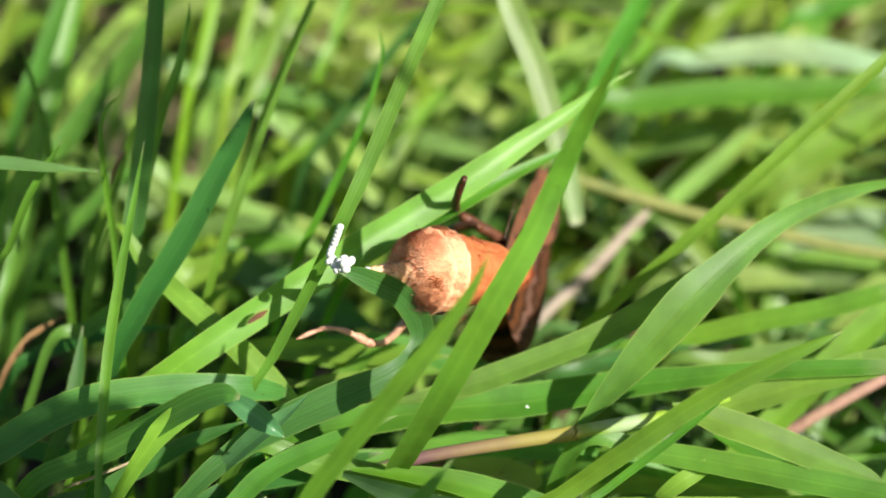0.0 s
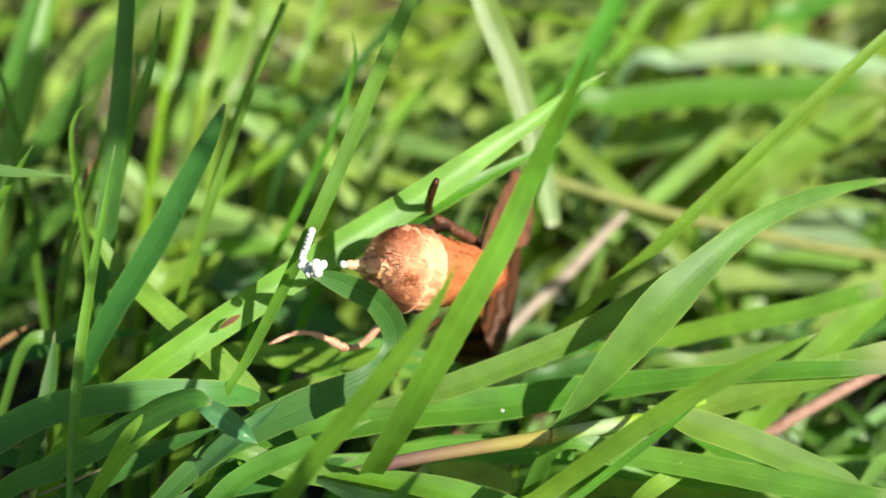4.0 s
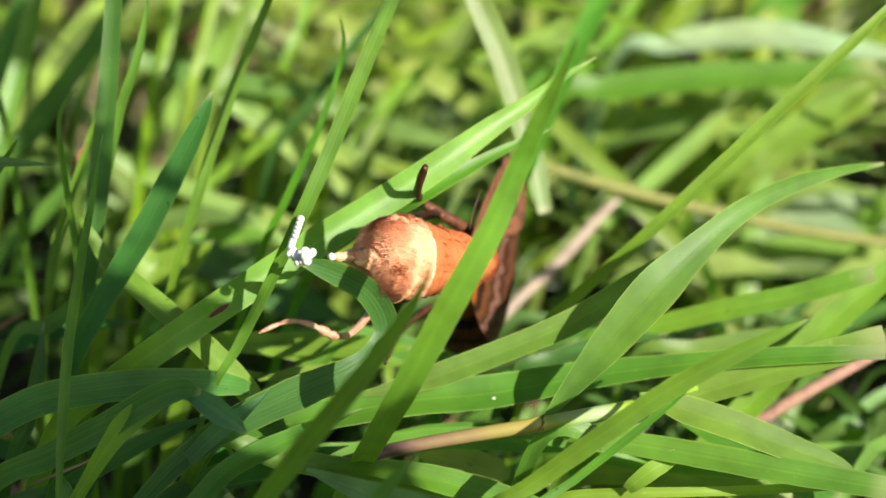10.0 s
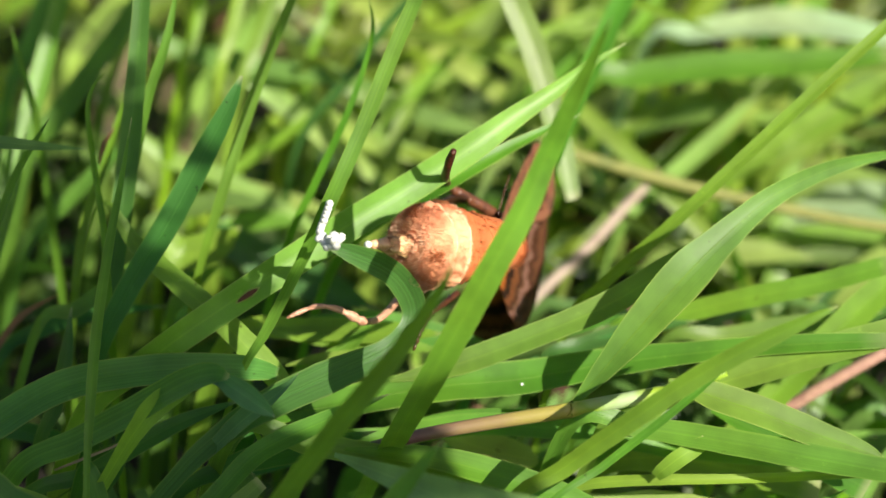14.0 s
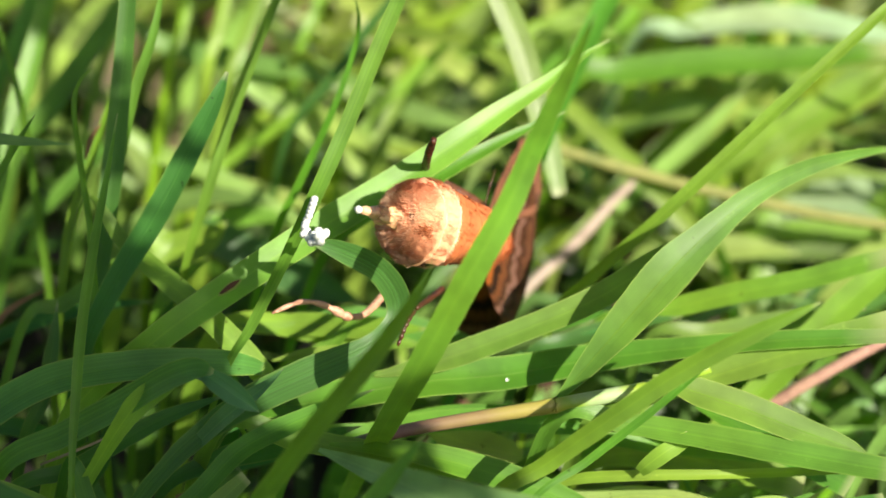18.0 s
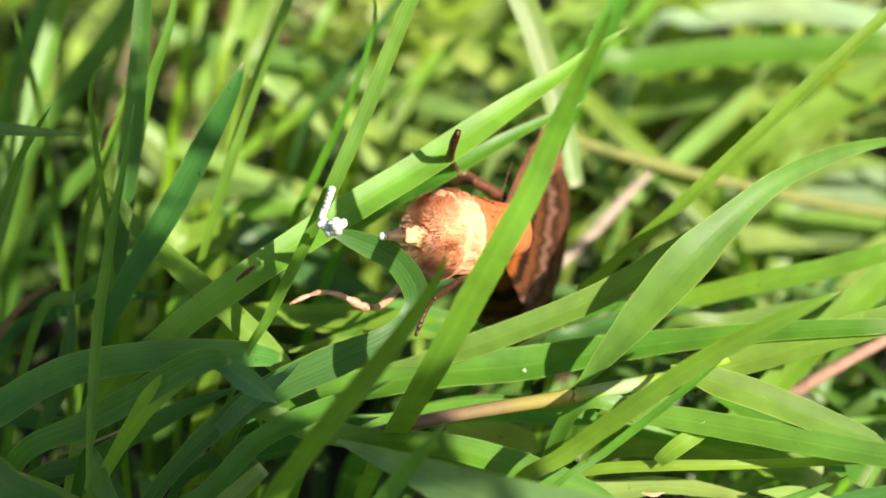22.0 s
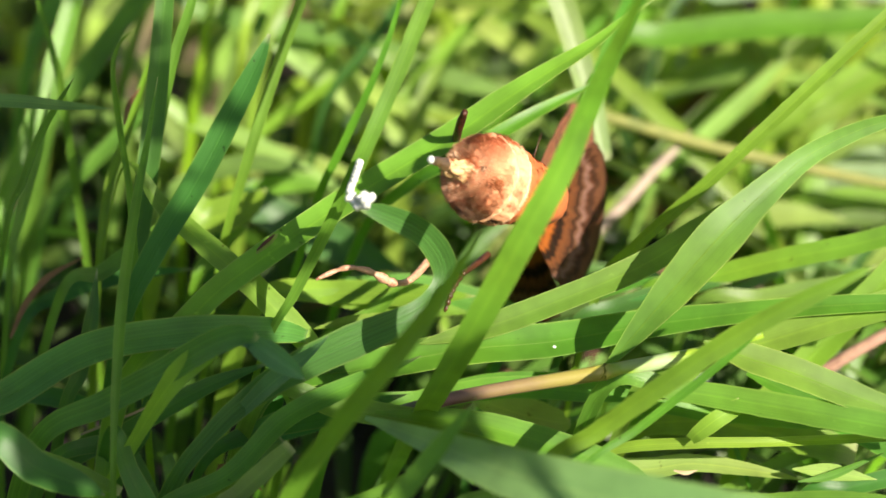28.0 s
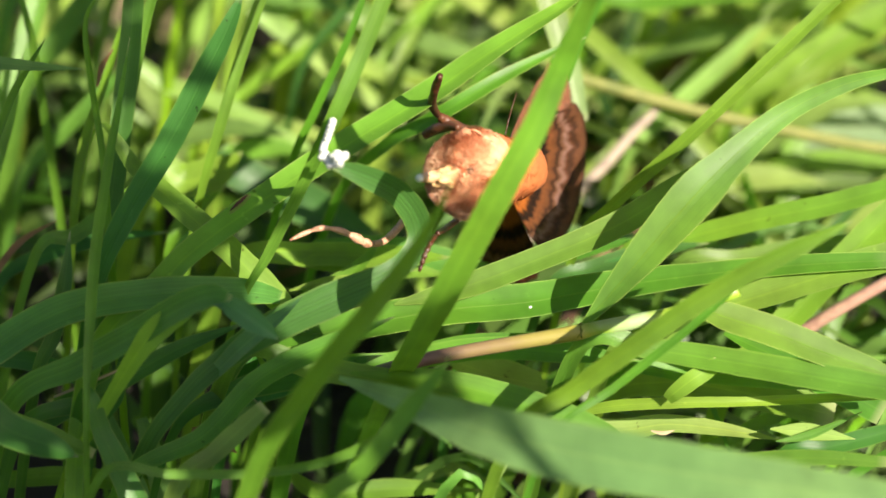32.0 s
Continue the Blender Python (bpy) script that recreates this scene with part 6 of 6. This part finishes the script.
# ---- eggs ----
def egg(x, y, z, tilt):
    bm = lathe([(-0.66, 0.12), (-0.6, 0.32), (-0.38, 0.5), (0.0, 0.58), (0.38, 0.5), (0.6, 0.32), (0.66, 0.12)], 14)
    me = bpy.data.meshes.new("moth_egg")
    bm.to_mesh(me)
    bm.free()
    me.materials.append(MAT["egg"])
    me.polygons.foreach_set("use_smooth", [True] * len(me.polygons))
    ob = new("moth_egg", me)
    ob.matrix_basis = pose(x / 1000, y / 1000, z / 1000, 0, tilt, tilt * 2)
    tagged(ob, "small white moth egg stuck to a grass blade", "egg", "moth eggs on the grass")


egg(-6.5, -52.9, 81.3, 0)
egg(-5.9, -53.6, 81.1, 37)
egg(-5.2, -53.9, 81.7, 74)
egg(-4.5, -53.6, 82.2, 21)
egg(-3.9, -53.9, 81.6, 58)
egg(-4.7, -54.8, 81.2, 5)
egg(-5.5, -54.4, 80.8, 42)
egg(-3.5, -53.3, 81.7, 79)
egg(-4.2, -55.2, 81.4, 26)
egg(-4.6, -55.2, 82.3, 63)
egg(-6.2, -52.3, 81.4, 10)
egg(-5.2, -48.9, 84.5, 62)
egg(-5.4, -49.0, 83.9, 62)
egg(-5.6, -49.0, 83.3, 62)
egg(-5.8, -49.0, 82.7, 62)
egg(-6.0, -49.0, 82.0, 62)
egg(-6.3, -48.9, 81.3, 62)
egg(-6.5, -49.2, 80.8, 62)
egg(-6.6, -49.8, 80.6, 62)

def speck(x, y, z):
    bm = lathe([(-0.3, 0.08), (-0.22, 0.22), (0.0, 0.3), (0.2, 0.22), (0.27, 0.08)], 12)
    me = bpy.data.meshes.new("fallen_egg")
    bm.to_mesh(me)
    bm.free()
    me.materials.append(MAT["egg"])
    ob = new("fallen_egg", me)
    ob.matrix_basis = pose(x / 1000, y / 1000, z / 1000, 0, 30, 0)
    tagged(ob, "single white egg fallen on a wide blade", "egg")


speck(21.6, -43.5, 51.2)


def motions():
    # the unseen clump turns in, so its added shade deepens over the low blades
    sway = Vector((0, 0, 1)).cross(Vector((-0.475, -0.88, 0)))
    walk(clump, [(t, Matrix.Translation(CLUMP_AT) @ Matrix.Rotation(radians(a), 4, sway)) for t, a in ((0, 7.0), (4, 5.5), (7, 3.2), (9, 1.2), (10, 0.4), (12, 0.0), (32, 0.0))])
    # the blade before the moth leans slowly aside
    walk(leaning_blade, [(0, pose(0, 0, 0)), (10, pose(0, 0, 0)), (20, pose(0.0003, 0, 0)), (32, pose(0.0007, 0, 0))])
    # the blade beneath the egg blade is pushed back by the moth's leg
    walk(second_blade, [(t, pose(0, 0.0066 * a, -0.0042 * a)) for t, a in ((0, 0), (14, 0), (19, 0.35), (27, 0.95), (32, 1.0))])
    # the front blade sinks along its own length
    walk(front_blade, [(t, pose(-0.63 * a / 1000, -0.385 * a / 1000, -0.667 * a / 1000)) for t, a in ((0, 0), (4, 0.5), (9, 3), (14, 4.5), (20, 6), (32, 7))])
    # the blade with the eggs is turned on edge as the moth shifts
    walk(egg_blade, [(t, Matrix.Translation(EGG_BLADE_AT) @ Matrix.Rotation(radians(a), 4, EGG_BLADE_WAY) @ Matrix.Translation(-EGG_BLADE_AT)) for t, a in ((0, 0), (14, 0), (19, -14), (23, -24), (27, -40), (32, -43))])
    walk(upper_leg, [
        (0, pose(0.00000, 0.00000, 0.00000)),
        (1, pose(-0.00012, 0.00001, 0.00001)),
        (2, pose(-0.00012, -0.00000, -0.00001)),
        (3, pose(-0.00015, -0.00002, -0.00004)),
        (4, pose(-0.00011, 0.00002, 0.00004)),
        (4.5, pose(-0.00009, 0.00007, 0.00013)),
        (6.5, pose(-0.00020, 0.00020, 0.00034)),
        (7, pose(-0.00024, 0.00018, 0.00030)),
        (8, pose(-0.00021, 0.00011, 0.00020)),
        (9, pose(-0.00020, 0.00011, 0.00019)),
        (10, pose(-0.00019, 0.00007, 0.00012)),
        (11, pose(-0.00016, 0.00010, 0.00017)),
        (12, pose(-0.00018, 0.00005, 0.00010)),
        (13, pose(-0.00050, 0.00022, 0.00039)),
        (14, pose(-0.00034, 0.00014, 0.00024)),
        (14.5, pose(-0.00029, 0.00013, 0.00023)),
        (16.5, pose(-0.00002, 0.00013, 0.00022)),
        (17, pose(0.00045, 0.00076, 0.00132)),
        (18, pose(-0.00098, 0.00066, 0.00115)),
        (19, pose(-0.00056, 0.00145, 0.00252)),
        (20, pose(-0.00023, 0.00098, 0.00170)),
        (21, pose(-0.00010, 0.00088, 0.00152)),
        (22, pose(0.00001, 0.00052, 0.00089)),
        (23, pose(0.00004, 0.00059, 0.00102)),
        (24, pose(-0.00090, 0.00042, 0.00073)),
        (24.5, pose(-0.00118, 0.00039, 0.00067)),
        (26.5, pose(-0.00093, 0.00027, 0.00047)),
        (27, pose(-0.00082, 0.00033, 0.00056)),
        (28, pose(-0.00311, -0.00001, -0.00001)),
        (29, pose(-0.00318, -0.00018, -0.00032)),
        (30, pose(-0.00321, -0.00028, -0.00048)),
        (31, pose(-0.00319, -0.00033, -0.00056)),
        (32, pose(-0.00297, -0.00036, -0.00062)),
    ])
    walk(moth, [
        (0, pose(0.0195, -0.0230, 0.0621)),
        (32, pose(0.0195, -0.0230, 0.0621)),
    ])
    for part_of_moth, start, share in HINGES:
        walk(part_of_moth, [
            (0, Matrix.Translation(start) @ Matrix.Rotation(radians(-0.00 * share), 4, HINGE_AXIS)),
            (1, Matrix.Translation(start) @ Matrix.Rotation(radians(0.35 * share), 4, HINGE_AXIS)),
            (2, Matrix.Translation(start) @ Matrix.Rotation(radians(0.48 * share), 4, HINGE_AXIS)),
            (3, Matrix.Translation(start) @ Matrix.Rotation(radians(0.68 * share), 4, HINGE_AXIS)),
            (4, Matrix.Translation(start) @ Matrix.Rotation(radians(1.63 * share), 4, HINGE_AXIS)),
            (4.5, Matrix.Translation(start) @ Matrix.Rotation(radians(1.55 * share), 4, HINGE_AXIS)),
            (6.5, Matrix.Translation(start) @ Matrix.Rotation(radians(1.61 * share), 4, HINGE_AXIS)),
            (7, Matrix.Translation(start) @ Matrix.Rotation(radians(1.13 * share), 4, HINGE_AXIS)),
            (8, Matrix.Translation(start) @ Matrix.Rotation(radians(0.79 * share), 4, HINGE_AXIS)),
            (9, Matrix.Translation(start) @ Matrix.Rotation(radians(-0.03 * share), 4, HINGE_AXIS)),
            (10, Matrix.Translation(start) @ Matrix.Rotation(radians(-0.16 * share), 4, HINGE_AXIS)),
            (11, Matrix.Translation(start) @ Matrix.Rotation(radians(-0.13 * share), 4, HINGE_AXIS)),
            (12, Matrix.Translation(start) @ Matrix.Rotation(radians(0.00 * share), 4, HINGE_AXIS)),
            (13, Matrix.Translation(start) @ Matrix.Rotation(radians(0.71 * share), 4, HINGE_AXIS)),
            (14, Matrix.Translation(start) @ Matrix.Rotation(radians(-0.42 * share), 4, HINGE_AXIS)),
            (14.5, Matrix.Translation(start) @ Matrix.Rotation(radians(-0.46 * share), 4, HINGE_AXIS)),
            (16.5, Matrix.Translation(start) @ Matrix.Rotation(radians(-1.65 * share), 4, HINGE_AXIS)),
            (17, Matrix.Translation(start) @ Matrix.Rotation(radians(-0.91 * share), 4, HINGE_AXIS)),
            (18, Matrix.Translation(start) @ Matrix.Rotation(radians(-1.33 * share), 4, HINGE_AXIS)),
            (19, Matrix.Translation(start) @ Matrix.Rotation(radians(-4.08 * share), 4, HINGE_AXIS)),
            (20, Matrix.Translation(start) @ Matrix.Rotation(radians(-4.47 * share), 4, HINGE_AXIS)),
            (21, Matrix.Translation(start) @ Matrix.Rotation(radians(-5.47 * share), 4, HINGE_AXIS)),
            (22, Matrix.Translation(start) @ Matrix.Rotation(radians(-6.57 * share), 4, HINGE_AXIS)),
            (23, Matrix.Translation(start) @ Matrix.Rotation(radians(-7.00 * share), 4, HINGE_AXIS)),
            (24, Matrix.Translation(start) @ Matrix.Rotation(radians(-6.03 * share), 4, HINGE_AXIS)),
            (24.5, Matrix.Translation(start) @ Matrix.Rotation(radians(-5.19 * share), 4, HINGE_AXIS)),
            (26.5, Matrix.Translation(start) @ Matrix.Rotation(radians(-6.29 * share), 4, HINGE_AXIS)),
            (27, Matrix.Translation(start) @ Matrix.Rotation(radians(-6.43 * share), 4, HINGE_AXIS)),
            (28, Matrix.Translation(start) @ Matrix.Rotation(radians(-9.04 * share), 4, HINGE_AXIS)),
            (29, Matrix.Translation(start) @ Matrix.Rotation(radians(-8.97 * share), 4, HINGE_AXIS)),
            (30, Matrix.Translation(start) @ Matrix.Rotation(radians(-8.41 * share), 4, HINGE_AXIS)),
            (31, Matrix.Translation(start) @ Matrix.Rotation(radians(-8.60 * share), 4, HINGE_AXIS)),
            (32, Matrix.Translation(start) @ Matrix.Rotation(radians(-10.15 * share), 4, HINGE_AXIS)),
        ])
    walk(abdomen, [
        (0, pose(-0.01642, -0.02238, 0.01330, 0.00, 18.54, 33.85)),
        (0.5, pose(-0.01612, -0.02212, 0.01376, 0.00, 20.04, 33.67)),
        (1, pose(-0.01625, -0.02211, 0.01377, 0.00, 20.12, 33.45)),
        (2, pose(-0.01591, -0.02208, 0.01383, 0.00, 20.77, 33.77)),
        (3, pose(-0.01601, -0.02221, 0.01360, 0.00, 20.00, 34.01)),
        (4, pose(-0.01601, -0.02184, 0.01423, 0.00, 22.03, 33.25)),
        (4.5, pose(-0.01579, -0.02165, 0.01456, 0.00, 23.12, 33.10)),
        (6.5, pose(-0.01555, -0.02185, 0.01422, 0.00, 22.25, 34.00)),
        (7, pose(-0.01551, -0.02201, 0.01395, 0.00, 21.15, 34.47)),
        (8, pose(-0.01592, -0.02215, 0.01370, 0.00, 20.32, 34.04)),
        (9, pose(-0.01614, -0.02213, 0.01374, 0.00, 20.02, 33.61)),
        (10, pose(-0.01610, -0.02206, 0.01385, 0.00, 20.32, 33.49)),
        (11, pose(-0.01608, -0.02217, 0.01366, 0.00, 19.83, 33.77)),
        (12, pose(-0.01586, -0.02194, 0.01406, 0.00, 21.01, 33.62)),
        (13, pose(-0.01572, -0.02171, 0.01446, 0.00, 22.29, 33.41)),
        (13.5, pose(-0.01594, -0.02161, 0.01463, 0.00, 22.35, 32.84)),
        (14, pose(-0.01515, -0.02223, 0.01356, 0.00, 19.96, 35.32)),
        (14.5, pose(-0.01527, -0.02245, 0.01318, 0.00, 18.85, 35.62)),
        (16.5, pose(-0.01500, -0.02288, 0.01244, 0.00, 16.82, 36.74)),
        (17, pose(-0.01452, -0.02155, 0.01474, 0.00, 23.18, 34.84)),
        (17.5, pose(-0.01461, -0.02097, 0.01574, 0.00, 25.57, 33.40)),
        (18, pose(-0.01443, -0.02048, 0.01659, 0.00, 27.78, 32.54)),
        (18.5, pose(-0.01345, -0.01991, 0.01758, 0.00, 30.86, 32.54)),
        (19, pose(-0.01227, -0.01974, 0.01887, 0.00, 34.64, 34.07)),
        (19.5, pose(-0.01379, -0.02029, 0.01692, 0.00, 28.48, 32.66)),
        (20, pose(-0.01360, -0.02118, 0.01537, 0.00, 24.73, 34.93)),
        (20.5, pose(-0.01236, -0.02303, 0.01468, 0.00, 23.04, 41.32)),
        (21, pose(-0.01261, -0.02321, 0.01385, 0.00, 20.77, 41.04)),
        (21.5, pose(-0.01272, -0.02349, 0.01288, 0.00, 18.11, 41.21)),
        (22, pose(-0.01350, -0.02252, 0.01306, 0.00, 18.39, 37.55)),
        (22.5, pose(-0.01361, -0.02239, 0.01328, 0.00, 18.92, 37.04)),
        (23, pose(-0.01355, -0.02225, 0.01353, 0.00, 19.65, 36.76)),
        (23.5, pose(-0.01336, -0.02187, 0.01418, 0.00, 21.59, 36.37)),
        (24, pose(-0.01311, -0.02154, 0.01526, 0.00, 24.62, 36.19)),
        (24.5, pose(-0.01376, -0.02111, 0.01550, 0.00, 24.82, 34.34)),
        (26.5, pose(-0.01333, -0.02153, 0.01477, 0.00, 23.33, 35.65)),
        (27, pose(-0.01274, -0.02153, 0.01578, 0.00, 26.13, 36.76)),
        (27.5, pose(-0.01135, -0.02077, 0.01809, 0.00, 33.08, 37.28)),
        (28, pose(-0.01115, -0.02062, 0.01834, 0.00, 33.74, 36.97)),
        (28.5, pose(-0.01255, -0.02123, 0.01580, 0.00, 26.40, 35.60)),
        (29, pose(-0.01219, -0.02210, 0.01528, 0.00, 25.27, 38.24)),
        (29.5, pose(-0.01210, -0.02276, 0.01465, 0.00, 23.55, 39.91)),
        (30, pose(-0.01210, -0.02301, 0.01420, 0.00, 22.45, 40.50)),
        (30.5, pose(-0.01192, -0.02352, 0.01383, 0.00, 21.35, 41.91)),
        (31, pose(-0.01192, -0.02342, 0.01400, 0.00, 21.75, 41.72)),
        (31.5, pose(-0.01163, -0.02356, 0.01376, 0.00, 21.27, 42.32)),
        (32, pose(-0.00960, -0.02545, 0.01348, 0.00, 20.75, 50.03)),
    ])


motions()
